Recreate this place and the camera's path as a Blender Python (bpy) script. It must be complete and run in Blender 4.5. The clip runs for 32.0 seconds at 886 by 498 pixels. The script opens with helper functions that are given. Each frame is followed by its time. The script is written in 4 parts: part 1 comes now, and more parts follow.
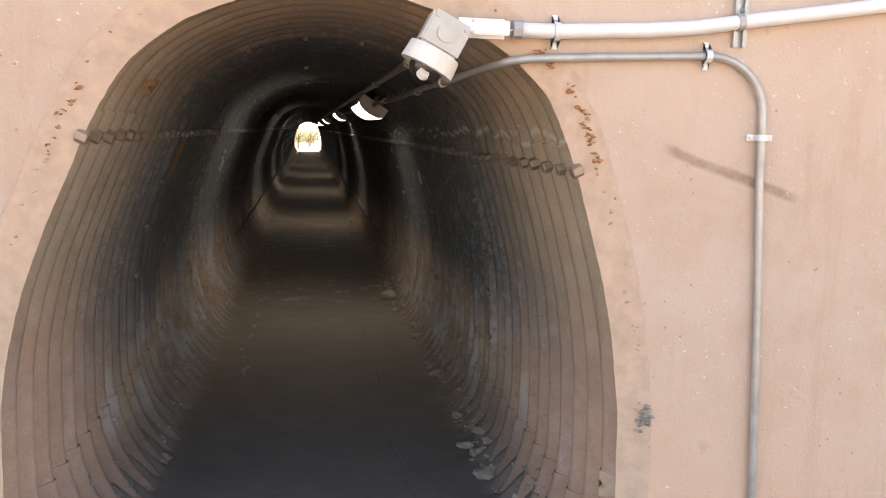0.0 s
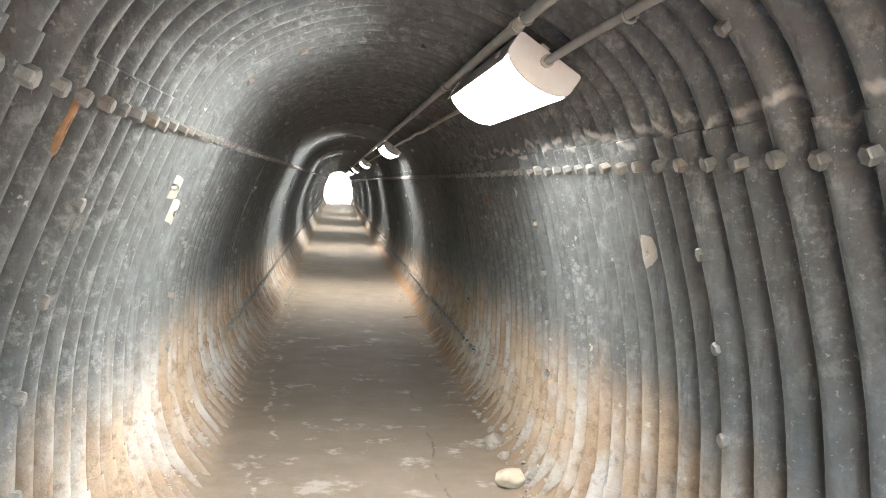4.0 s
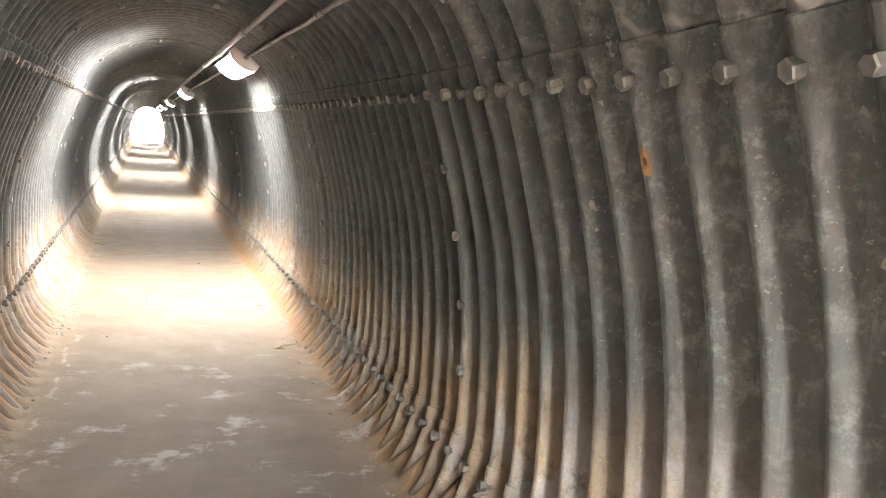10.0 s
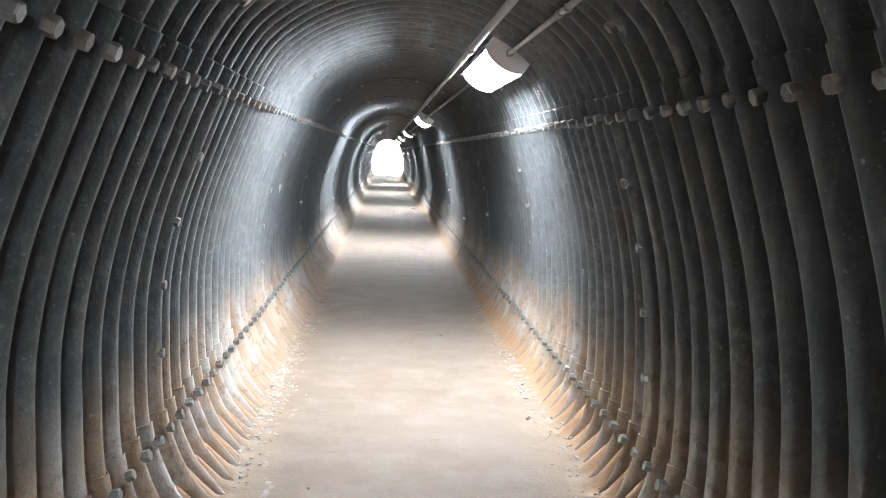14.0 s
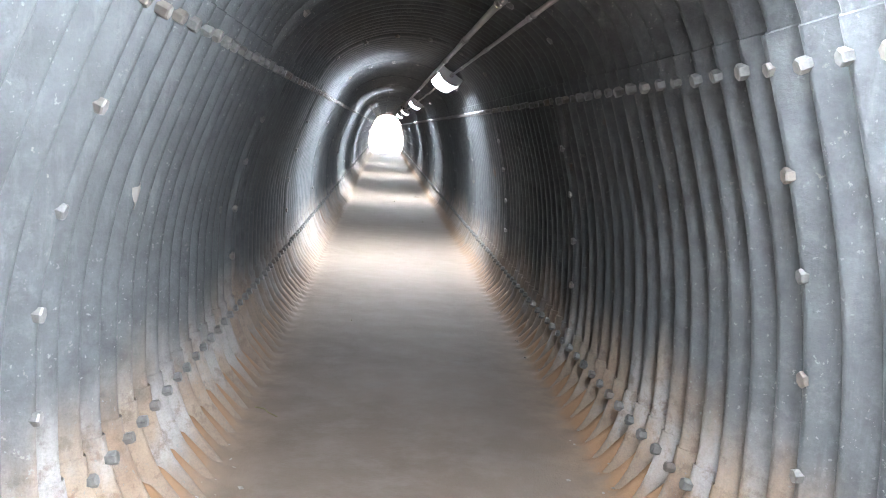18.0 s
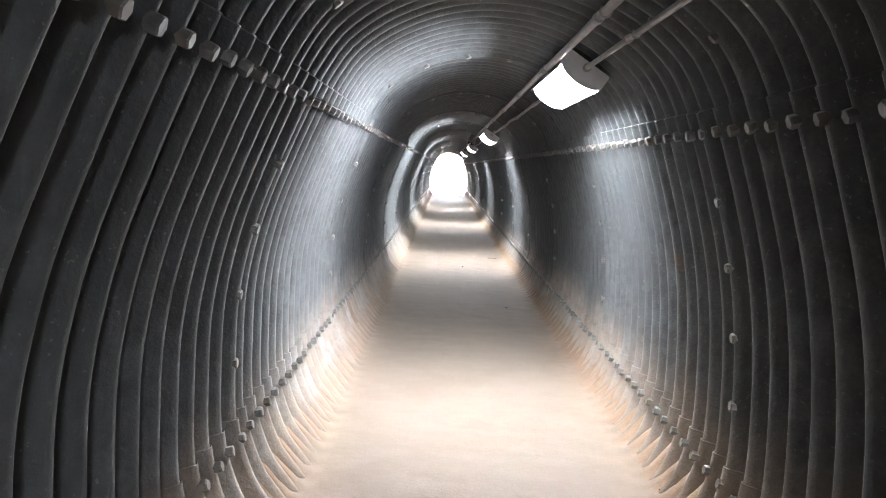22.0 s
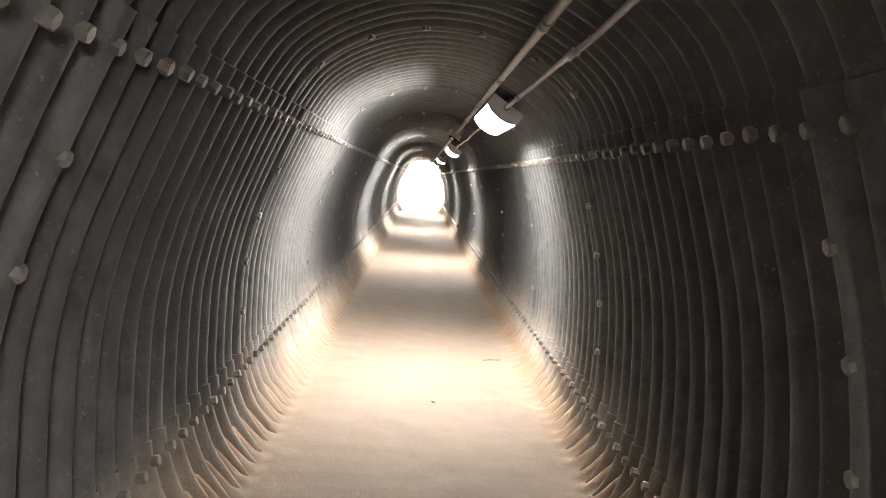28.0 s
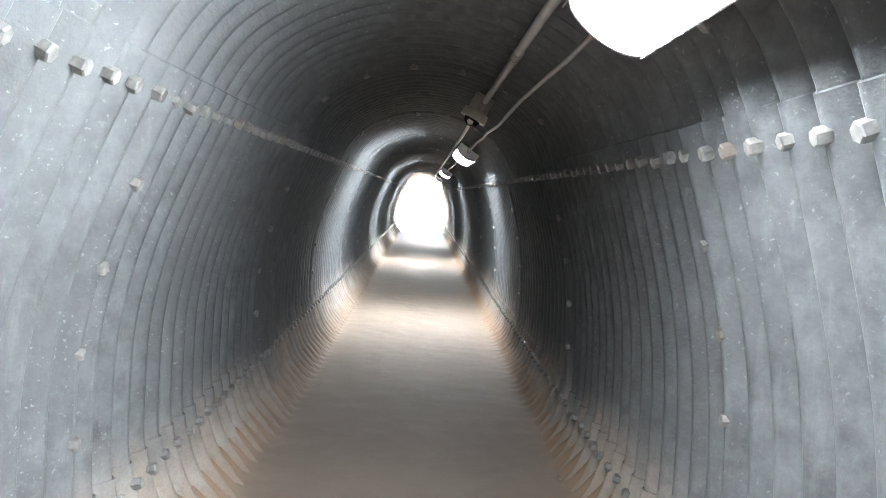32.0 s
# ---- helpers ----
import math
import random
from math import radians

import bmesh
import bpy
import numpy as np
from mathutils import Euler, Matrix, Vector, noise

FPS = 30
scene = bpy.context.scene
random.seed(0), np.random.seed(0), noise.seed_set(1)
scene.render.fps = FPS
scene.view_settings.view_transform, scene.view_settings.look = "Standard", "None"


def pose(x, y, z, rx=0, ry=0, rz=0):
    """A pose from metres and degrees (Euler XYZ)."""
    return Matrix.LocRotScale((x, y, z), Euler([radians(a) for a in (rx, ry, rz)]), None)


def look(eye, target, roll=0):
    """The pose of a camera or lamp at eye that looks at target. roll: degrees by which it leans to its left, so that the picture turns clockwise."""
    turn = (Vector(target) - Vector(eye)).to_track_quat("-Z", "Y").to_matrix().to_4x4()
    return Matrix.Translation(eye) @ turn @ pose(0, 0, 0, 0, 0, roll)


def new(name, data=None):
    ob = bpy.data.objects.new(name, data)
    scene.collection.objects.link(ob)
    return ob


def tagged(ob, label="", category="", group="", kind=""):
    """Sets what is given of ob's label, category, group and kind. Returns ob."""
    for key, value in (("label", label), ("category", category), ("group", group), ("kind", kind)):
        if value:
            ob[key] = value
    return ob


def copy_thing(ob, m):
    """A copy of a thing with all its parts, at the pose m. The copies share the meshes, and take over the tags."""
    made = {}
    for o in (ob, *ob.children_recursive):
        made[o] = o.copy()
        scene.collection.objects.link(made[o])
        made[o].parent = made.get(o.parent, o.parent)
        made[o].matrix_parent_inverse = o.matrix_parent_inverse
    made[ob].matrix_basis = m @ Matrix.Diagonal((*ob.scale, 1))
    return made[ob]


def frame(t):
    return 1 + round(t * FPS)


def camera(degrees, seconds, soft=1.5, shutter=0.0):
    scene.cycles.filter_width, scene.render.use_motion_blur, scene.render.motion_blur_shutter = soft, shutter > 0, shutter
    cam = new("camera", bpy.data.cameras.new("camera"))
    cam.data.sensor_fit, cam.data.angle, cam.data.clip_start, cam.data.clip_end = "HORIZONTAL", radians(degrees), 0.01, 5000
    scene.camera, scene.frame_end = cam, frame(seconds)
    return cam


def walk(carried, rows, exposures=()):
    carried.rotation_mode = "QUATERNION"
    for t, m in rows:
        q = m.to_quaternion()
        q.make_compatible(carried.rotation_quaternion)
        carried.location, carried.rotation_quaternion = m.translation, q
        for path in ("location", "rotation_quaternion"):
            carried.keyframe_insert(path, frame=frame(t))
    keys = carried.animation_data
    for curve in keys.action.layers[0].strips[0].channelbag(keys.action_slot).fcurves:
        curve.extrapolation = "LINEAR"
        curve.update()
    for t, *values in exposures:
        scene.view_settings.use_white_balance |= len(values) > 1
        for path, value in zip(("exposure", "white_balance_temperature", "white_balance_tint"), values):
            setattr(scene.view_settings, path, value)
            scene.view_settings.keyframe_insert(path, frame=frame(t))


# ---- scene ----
cam = camera(55.06, 32.0, soft=1.0)
# seconds, x, y, z, yaw, pitch, roll
ROWS = [
    (0, -0.072, 1.852, 1.544, -9.00, -7.84, -1.74),
    (0.5, -0.159, 2.414, 1.533, -6.75, -8.00, -2.31),
    (1, -0.229, 2.951, 1.475, -6.81, -7.70, -2.33),
    (1.5, -0.194, 3.463, 1.464, -6.54, -7.89, -2.13),
    (2, -0.201, 3.945, 1.421, -6.43, -7.90, -2.22),
    (2.5, -0.177, 4.411, 1.389, -6.81, -7.80, -2.26),
    (3, -0.179, 4.897, 1.362, -6.82, -6.54, -2.32),
    (3.5, -0.138, 5.375, 1.353, -7.66, -5.84, -2.40),
    (4, -0.162, 5.821, 1.361, -7.15, -4.23, -2.77),
    (4.5, -0.179, 6.230, 1.368, -7.58, -3.09, -2.62),
    (6.5, -0.097, 7.665, 1.377, -7.53, -3.42, -0.94),
    (7, -0.120, 8.013, 1.364, -6.08, -3.89, -1.21),
    (7.5, -0.079, 8.372, 1.353, -5.77, -4.09, -1.11),
    (8, -0.116, 8.725, 1.339, -5.07, -4.39, -1.30),
    (8.5, -0.164, 9.011, 1.335, -5.84, -5.44, -1.40),
    (9, -0.162, 9.192, 1.337, -10.34, -4.99, -5.08),
    (9.5, -0.168, 9.315, 1.320, -19.08, -8.87, -5.23),
    (10, -0.191, 9.435, 1.314, -19.22, -7.50, -3.59),
    (10.5, -0.184, 9.555, 1.295, -16.31, -6.99, -2.68),
    (11, -0.138, 9.762, 1.312, -8.12, -6.53, -4.08),
    (11.5, -0.169, 10.059, 1.303, -3.60, -7.95, -3.18),
    (12, -0.195, 10.338, 1.300, -5.11, -8.89, -1.45),
    (12.5, -0.132, 10.604, 1.310, -3.52, -6.19, -1.44),
    (13, -0.087, 10.886, 1.288, -3.60, -6.97, -0.72),
    (13.5, -0.099, 11.213, 1.307, -3.54, -6.82, -0.48),
    (14, -0.097, 11.566, 1.311, -3.81, -6.50, -1.24),
    (14.5, -0.120, 11.977, 1.290, -3.74, -6.51, -1.11),
    (16.5, -0.103, 13.769, 1.291, -3.31, -6.70, -2.05),
    (17, -0.152, 14.224, 1.288, -1.67, -7.04, -2.41),
    (17.5, -0.158, 14.668, 1.258, -2.20, -7.63, -2.66),
    (18, -0.148, 15.156, 1.265, -3.95, -7.90, -3.35),
    (18.5, -0.179, 15.626, 1.262, -6.20, -6.59, -2.42),
    (19, -0.165, 16.090, 1.266, -1.91, -6.00, -3.89),
    (19.5, -0.176, 16.571, 1.267, -1.00, -6.67, -5.05),
    (20, -0.131, 17.021, 1.252, -1.11, -6.68, -4.25),
    (20.5, -0.127, 17.494, 1.256, -0.14, -6.96, -4.55),
    (21, -0.165, 17.981, 1.256, 0.24, -7.30, -4.42),
    (21.5, -0.154, 18.461, 1.282, 0.44, -6.45, -3.33),
    (22, -0.176, 18.969, 1.295, 0.17, -5.56, -2.56),
    (22.5, -0.115, 19.493, 1.293, -3.30, -5.39, -3.75),
    (23, -0.108, 19.994, 1.290, -2.13, -5.77, -4.01),
    (23.5, -0.048, 20.490, 1.297, -1.62, -5.69, -4.15),
    (24, -0.009, 21.013, 1.302, 1.06, -5.41, -4.47),
    (24.5, -0.036, 21.531, 1.304, 0.02, -4.44, -4.44),
    (25, -0.052, 22.050, 1.317, -0.60, -4.00, -4.33),
    (25.5, -0.074, 22.565, 1.302, -2.74, -4.10, -3.59),
    (27.5, -0.044, 24.593, 1.313, -2.24, -4.81, -3.71),
    (28, -0.060, 25.106, 1.295, -1.49, -4.77, -4.09),
    (28.5, -0.027, 25.628, 1.298, -1.11, -4.80, -4.41),
    (29, -0.055, 26.157, 1.284, -0.58, -4.94, -4.47),
    (29.5, -0.045, 26.681, 1.275, -0.48, -4.99, -4.78),
    (30, -0.062, 27.223, 1.281, -0.91, -4.61, -4.77),
    (30.5, -0.046, 27.742, 1.275, -2.08, -3.92, -4.30),
    (31, 0.009, 28.252, 1.314, -1.87, -4.06, -4.06),
    (31.5, 0.003, 28.827, 1.296, -1.58, -4.05, -4.11),
    (32, 0.005, 29.397, 1.299, -1.33, -3.61, -3.65),
]
EXPOSURES = [(0, 2.25, 8400, 19), (0.5, 2.7, 8700, 18), (1.0, 3.6, 8400, 18), (2.0, 4.8, 7350, 13), (3.0, 5.2, 7500, 12), (4.0, 5.6, 7200, 12), (7, 6.2, 6150, 14), (8, 6.53, 6050, 13), (8.7, 6.75, 6900, 14), (9, 6.8, 7450, 15), (10, 6.8, 7650, 17), (11, 6.7, 6600, 13), (12, 6.45, 6100, 12), (14, 6.2, 6200, 12), (17, 5.8, 6350, 12), (18, 6.15, 6050, 14), (19, 6.4, 6400, 13), (20, 6.65, 8250, 20), (21, 6.3, 7100, 17), (22, 6.15, 6400, 15), (23, 5.9, 6300, 13), (24, 5.87, 6400, 12), (25, 6.0, 6300, 13), (28, 6.42, 7850, 19), (29, 6.25, 6800, 16), (30, 6.05, 6500, 12), (31, 5.97, 6600, 11), (32, 6.07, 6350, 12)]
walk(cam, [(t, pose(x, y, z, 90 + pitch, roll, yaw)) for t, x, y, z, yaw, pitch, roll in ROWS], EXPOSURES)

# ---- light ----
world = bpy.data.worlds.new("sky")
scene.world = world
world.use_nodes = True
SUN_UP, SUN_TURN = 48.0, 20.0
_wt = world.node_tree
_sky = _wt.nodes.new("ShaderNodeTexSky")
_sky.sky_type = 'NISHITA'
_sky.sun_disc = False
_sky.sun_elevation = radians(SUN_UP)
_sky.sun_rotation = radians(SUN_TURN)
_wt.links.new(_sky.outputs[0], _wt.nodes["Background"].inputs[0])
_wt.nodes["Background"].inputs[1].default_value = 0.15
_sl = bpy.data.lights.new("sun", 'SUN')
_sl.energy, _sl.angle, _sl.color = 5.0, radians(0.5), (1.0, 0.95, 0.88)
_sun = new("sun", _sl)
_sun.matrix_world = look((0, 0, 30), (-math.sin(radians(SUN_TURN)) * 30, -math.cos(radians(SUN_TURN)) * 30, 30 - 30 * math.tan(radians(SUN_UP))))
LAMP = 3.0      # brightness of the diffusers

# ---- materials ----


def nodes_of(name):
    m = bpy.data.materials.new(name)
    m.use_nodes = True
    return m, m.node_tree.nodes, m.node_tree.links, m.node_tree.nodes["Principled BSDF"]


class Tree:
    """Short hand for node trees."""

    def __init__(self, name, rough=0.6, metal=0.0):
        self.mat, self.n, self.l, self.b = nodes_of(name)
        self.b.inputs["Roughness"].default_value = rough
        self.b.inputs["Metallic"].default_value = metal
        self.geo = self.n.new("ShaderNodeNewGeometry")
        self.pos = self.geo.outputs["Position"]

    def put(self, socket, value):
        if hasattr(value, "is_linked"):
            self.l.new(value, socket)
        else:
            socket.default_value = value

    def scaled(self, scale):
        v = self.n.new("ShaderNodeVectorMath")
        v.operation = 'MULTIPLY'
        self.put(v.inputs[0], self.pos)
        v.inputs[1].default_value = scale
        return v.outputs[0]

    def noise(self, scale, detail=4, rough=0.6, vec=None, w=0.0):
        t = self.n.new("ShaderNodeTexNoise")
        t.inputs["Scale"].default_value, t.inputs["Detail"].default_value, t.inputs["Roughness"].default_value = scale, detail, rough
        self.put(t.inputs["Vector"], vec if vec is not None else self.pos)
        return t.outputs[0]

    def voronoi(self, scale, vec=None):
        t = self.n.new("ShaderNodeTexVoronoi")
        t.inputs["Scale"].default_value = scale
        self.put(t.inputs["Vector"], vec if vec is not None else self.pos)
        return t.outputs[0]

    def ramp(self, fac, stops):
        r = self.n.new("ShaderNodeValToRGB")
        e = r.color_ramp.elements
        e[0].position, e[-1].position = stops[0][0], stops[-1][0]
        e[0].color, e[-1].color = grey(stops[0][1]), grey(stops[-1][1])
        for p, c in stops[1:-1]:
            e.new(p).color = grey(c)
        self.put(r.inputs[0], fac)
        return r.outputs[0]

    def math(self, op, a, b=0.0, c=0.0):
        m = self.n.new("ShaderNodeMath")
        m.operation = op
        self.put(m.inputs[0], a), self.put(m.inputs[1], b), self.put(m.inputs[2], c)
        return m.outputs[0]

    def range(self, v, a, b, c=0.0, d=1.0):
        m = self.n.new("ShaderNodeMapRange")
        m.interpolation_type = 'SMOOTHSTEP'
        self.put(m.inputs[0], v)
        for i, x in enumerate((a, b, c, d)):
            m.inputs[i + 1].default_value = x
        return m.outputs[0]

    def mix(self, fac, a, b):
        m = self.n.new("ShaderNodeMix")
        m.data_type = 'RGBA'
        self.put(m.inputs[0], fac)
        self.put(m.inputs[6], a if hasattr(a, "is_linked") else grey(a))
        self.put(m.inputs[7], b if hasattr(b, "is_linked") else grey(b))
        return m.outputs[2]

    def axis(self, which):
        s = self.n.new("ShaderNodeSeparateXYZ")
        self.put(s.inputs[0], self.pos)
        return s.outputs[which]

    def bump(self, height, strength=0.3, distance=0.01):
        b = self.n.new("ShaderNodeBump")
        b.inputs["Strength"].default_value, b.inputs["Distance"].default_value = strength, distance
        self.put(b.inputs["Height"], height)
        self.l.new(b.outputs[0], self.b.inputs["Normal"])

    def done(self, colour):
        self.put(self.b.inputs["Base Color"], colour if hasattr(colour, "is_linked") else grey(colour))
        return self.mat


def grey(c):
    return (c, c, c, 1) if isinstance(c, (int, float)) else (*c, 1)


def make_steel():
    """Galvanised plate: blotched blue-grey zinc, pale specks and flakes, tan and whitish deposits low down, brown dust near the mouth."""
    t = Tree("galvanised_plate", 0.5, 0.3)
    z, y, x = t.axis(2), t.axis(1), t.axis(0)
    big, mid, fine = t.noise(1.3, 5), t.noise(9, 6, 0.7), t.noise(80, 4)
    col = t.mix(t.ramp(mid, [(0.3, 0), (0.7, 1)]), (0.060, 0.066, 0.070), (0.158, 0.172, 0.180))
    col = t.mix(t.ramp(big, [(0.42, 0), (0.62, 0.7)]), col, (0.092, 0.101, 0.104))
    # zinc bloom, seen as pale mottling, strongest in the older first part
    old = t.range(y, 9.0, 20.0, 1.0, 0.18)
    bloom = t.math('MULTIPLY', t.range(t.noise(22, 6, 0.75), 0.48, 0.66), t.range(t.noise(0.8, 3), 0.33, 0.6))
    col = t.mix(t.math('MULTIPLY', t.math('MULTIPLY', bloom, 0.6), old), col, (0.34, 0.355, 0.355))
    # runs down the plates
    run = t.noise(1, 5, 0.65, t.scaled((26, 26, 1.6)))
    col = t.mix(t.math('MULTIPLY', t.ramp(run, [(0.54, 0), (0.74, 0.6)]), t.range(y, 10.0, 20.0, 1.0, 0.5)), col, (0.24, 0.25, 0.255))
    col = t.mix(t.math('MULTIPLY', t.ramp(t.noise(1, 6, 0.7, t.scaled((34, 34, 2.2))), [(0.32, 1), (0.44, 0)]), t.math('MULTIPLY', old, 0.7)), col, (0.05, 0.05, 0.05))
    # deposits of the lower sides, lower and thinner farther in
    wob = t.math('MULTIPLY', t.math('SUBTRACT', t.noise(1, 6, 0.6, t.scaled((1.1, 1.1, 0.8))), 0.5), 0.55)
    line = t.math('ADD', z, wob)
    rib = t.math('MULTIPLY', t.math('SUBTRACT', t.noise(1, 3, 0.6, t.scaled((3, 12, 1.2))), 0.5), 0.30)
    line = t.math('ADD', line, rib)
    top = t.math('ADD', t.range(y, 10.0, 20.0, 0.64, 0.40), t.range(y, 20.0, 32.0, 0.0, -0.10))
    silt = t.range(t.math('SUBTRACT', line, top), 0.20, -0.22)
    mud = t.mix(t.ramp(t.noise(3.5, 5, 0.6), [(0.35, 0), (0.65, 1)]), (0.31, 0.21, 0.14), (0.45, 0.35, 0.26))
    mud = t.mix(t.range(t.noise(1, 5, 0.6, t.scaled((3, 5, 2.2))), 0.44, 0.64, 0, 0.85), mud, (0.48, 0.465, 0.455))
    mud = t.mix(t.math('MULTIPLY', t.range(t.noise(15, 6, 0.72), 0.50, 0.66), 0.65), mud, (0.19, 0.125, 0.08))
    mud = t.mix(t.range(z, 0.18, 0.02, 0, 0.6), mud, t.mix(fine, (0.17, 0.12, 0.085), (0.31, 0.25, 0.205)))
    mud = t.mix(t.range(y, 16.0, 24.0, 0, 0.55), mud, t.mix(mid, (0.30, 0.285, 0.27), (0.42, 0.38, 0.34)))
    mud = t.mix(t.math('MULTIPLY', t.range(z, 0.16, 0.03, 0, 0.5), t.range(y, 14.0, 19.0)), mud, t.mix(mid, (0.34, 0.225, 0.14), (0.44, 0.34, 0.25)))
    mud = t.mix(t.math('MULTIPLY', t.range(t.math('ADD', z, wob), 0.38, 0.16), t.range(y, 7.5, 5.5)), mud, t.mix(mid, (0.09, 0.065, 0.055), (0.24, 0.18, 0.155)))
    col = t.mix(t.math('MULTIPLY', silt, t.ramp(mid, [(0.3, 0.72), (0.55, 0.95)])), col, mud)
    # dust of the mouth, redder towards the foot
    dust = t.math('MULTIPLY', t.range(y, 6.2, 4.3), t.ramp(big, [(0.2, 0.55), (0.6, 1)]))
    red = t.mix(mid, (0.34, 0.185, 0.13), (0.60, 0.40, 0.305))
    dun = t.mix(t.range(t.math('ADD', z, wob), 1.25, 0.5), t.mix(mid, (0.25, 0.175, 0.11), (0.50, 0.40, 0.29)), red)
    col = t.mix(t.math('MULTIPLY', dust, 0.94), col, dun)
    # a white mineral run along the upper joint
    wx = t.math('ADD', z, t.math('MULTIPLY', t.math('SUBTRACT', t.noise(1, 4, 0.6, t.scaled((1.5, 4.5, 0))), 0.5), 0.30))
    band = t.math('MULTIPLY', t.range(t.math('ABSOLUTE', t.math('SUBTRACT', wx, 1.545)), 0.016, 0.003), t.range(x, 0.45, 0.55))
    band = t.math('MULTIPLY', band, t.math('MULTIPLY', t.range(y, 12.0, 10.0), t.range(mid, 0.36, 0.5)))
    col = t.mix(t.math('MULTIPLY', band, 0.6), col, (0.52, 0.50, 0.47))
    # specks and flakes
    sp = t.math('MULTIPLY', t.range(t.noise(75, 3, 0.6), 0.635, 0.69), t.range(t.noise(2.1, 4), 0.36, 0.56))
    col = t.mix(t.math('MULTIPLY', sp, t.range(y, 11.0, 26.0, 0.85, 0.6)), col, (0.31, 0.32, 0.315))
    fl = t.math('MULTIPLY', t.range(t.noise(19, 4, 0.65), 0.655, 0.69), t.range(t.noise(4.3, 3), 0.50, 0.60))
    col = t.mix(t.math('MULTIPLY', fl, t.range(y, 11.0, 22.0, 0.7, 0.1)), col, (0.50, 0.47, 0.42))
    grit = t.range(t.noise(150, 4, 0.7), 0.42, 0.62)
    col = t.mix(t.math('MULTIPLY', grit, 0.14), col, (0.055, 0.056, 0.058))
    t.put(t.b.inputs["Specular IOR Level"], t.range(silt, 0.0, 0.6, 0.6, 0.3))
    rust = t.math('MULTIPLY', t.range(t.noise(3.1, 6, 0.7, t.scaled((1, 1, 0.6))), 0.66, 0.74), 0.5)
    col = t.mix(rust, col, (0.21, 0.115, 0.06))
    t.put(t.b.inputs["Roughness"], t.math('ADD', t.range(mid, 0.2, 0.8, 0.50, 0.64), t.math('MULTIPLY', silt, 0.25)))
    t.put(t.b.inputs["Metallic"], t.range(silt, 0.0, 0.6, 0.15, 0.0))
    t.bump(t.math('ADD', t.math('ADD', fine, t.math('MULTIPLY', mid, 2)), t.math('MULTIPLY', silt, t.noise(30, 5))), 0.32, 0.006)
    return t.done(col)


def make_floor():
    t = Tree("worn_concrete", 0.8)
    big, mid, fine = t.noise(0.9, 6), t.noise(5, 6, 0.65), t.noise(90, 3)
    col = t.mix(t.ramp(big, [(0.35, 0), (0.65, 1)]), (0.166, 0.126, 0.093), (0.228, 0.182, 0.141))
    col = t.mix(t.ramp(mid, [(0.45, 0), (0.7, 0.6)]), col, (0.25, 0.218, 0.182))
    col = t.mix(t.range(t.noise(2.2, 7, 0.7), 0.58, 0.70, 0, 0.5), col, (0.22, 0.20, 0.175))
    side = t.math('ABSOLUTE', t.axis(0))
    col = t.mix(t.math('MULTIPLY', t.range(side, 0.45, 0.85), t.ramp(mid, [(0.3, 0.1), (0.7, 0.8)])), col, (0.42, 0.27, 0.16))
    col = t.mix(t.math('MULTIPLY', t.range(t.math('ADD', side, t.math('MULTIPLY', mid, 0.16)), 0.78, 0.86), 0.8), col, (0.34, 0.19, 0.095))
    col = t.mix(t.range(fine, 0.62, 0.8, 0, 0.35), col, (0.2, 0.17, 0.14))
    y, x = t.axis(1), t.axis(0)
    # darker grey-brown tone near the mouth, greyest right at it, paler farther in
    darker = t.range(t.math('ADD', y, t.math('MULTIPLY', big, 3.0)), 16.0, 11.1)
    col = t.mix(t.math('MULTIPLY', darker, 0.62), col, t.mix(mid, (0.12, 0.096, 0.076), (0.21, 0.175, 0.137)))
    col = t.mix(t.range(y, 17.0, 24.0, 0, 0.5), col, (0.242, 0.194, 0.155))
    col = t.mix(t.range(t.math('ADD', y, t.math('MULTIPLY', big, 1.6)), 8.0, 6.2, 0, 0.85), col, t.mix(mid, (0.10, 0.095, 0.095), (0.20, 0.185, 0.18)))
    wav = t.math('MULTIPLY', t.math('SUBTRACT', t.noise(1, 5, 0.65, t.scaled((0, 1.6, 0))), 0.5), 0.42)
    near = t.math('ABSOLUTE', t.math('SUBTRACT', t.math('ADD', x, wav), t.range(y, 10.5, 12.5, -0.47, -0.58)))
    salt = t.math('MULTIPLY', t.range(near, 0.018, 0.003), t.math('MULTIPLY', t.range(y, 16.5, 15.0), t.range(t.noise(5, 5, 0.7), 0.50, 0.60)))
    col = t.mix(t.math('MULTIPLY', t.math('MULTIPLY', salt, t.range(y, 6.0, 7.5)), 0.5), col, (0.50, 0.47, 0.43))
    crack = t.range(t.math('ABSOLUTE', t.math('SUBTRACT', t.math('ADD', x, t.math('MULTIPLY', wav, 0.5)), 0.38)), 0.008, 0.002)
    crack = t.math('MULTIPLY', crack, t.math('MULTIPLY', t.range(y, 11.8, 11.2), t.range(t.noise(4, 4), 0.45, 0.55)))
    col = t.mix(t.math('MULTIPLY', t.math('MULTIPLY', crack, t.range(y, 6.0, 7.5)), 0.6), col, (0.10, 0.085, 0.07))
    flake = t.math('MULTIPLY', t.range(t.noise(7, 6, 0.7), 0.57, 0.61), t.math('MULTIPLY', t.range(y, 11.1, 9.1), 0.55))
    col = t.mix(flake, col, (0.19, 0.165, 0.14))
    pale = t.math('MULTIPLY', t.range(t.noise(3.3, 6, 0.7), 0.56, 0.66), t.range(t.math('ABSOLUTE', t.math('SUBTRACT', y, 11.8)), 3.2, 1.5))
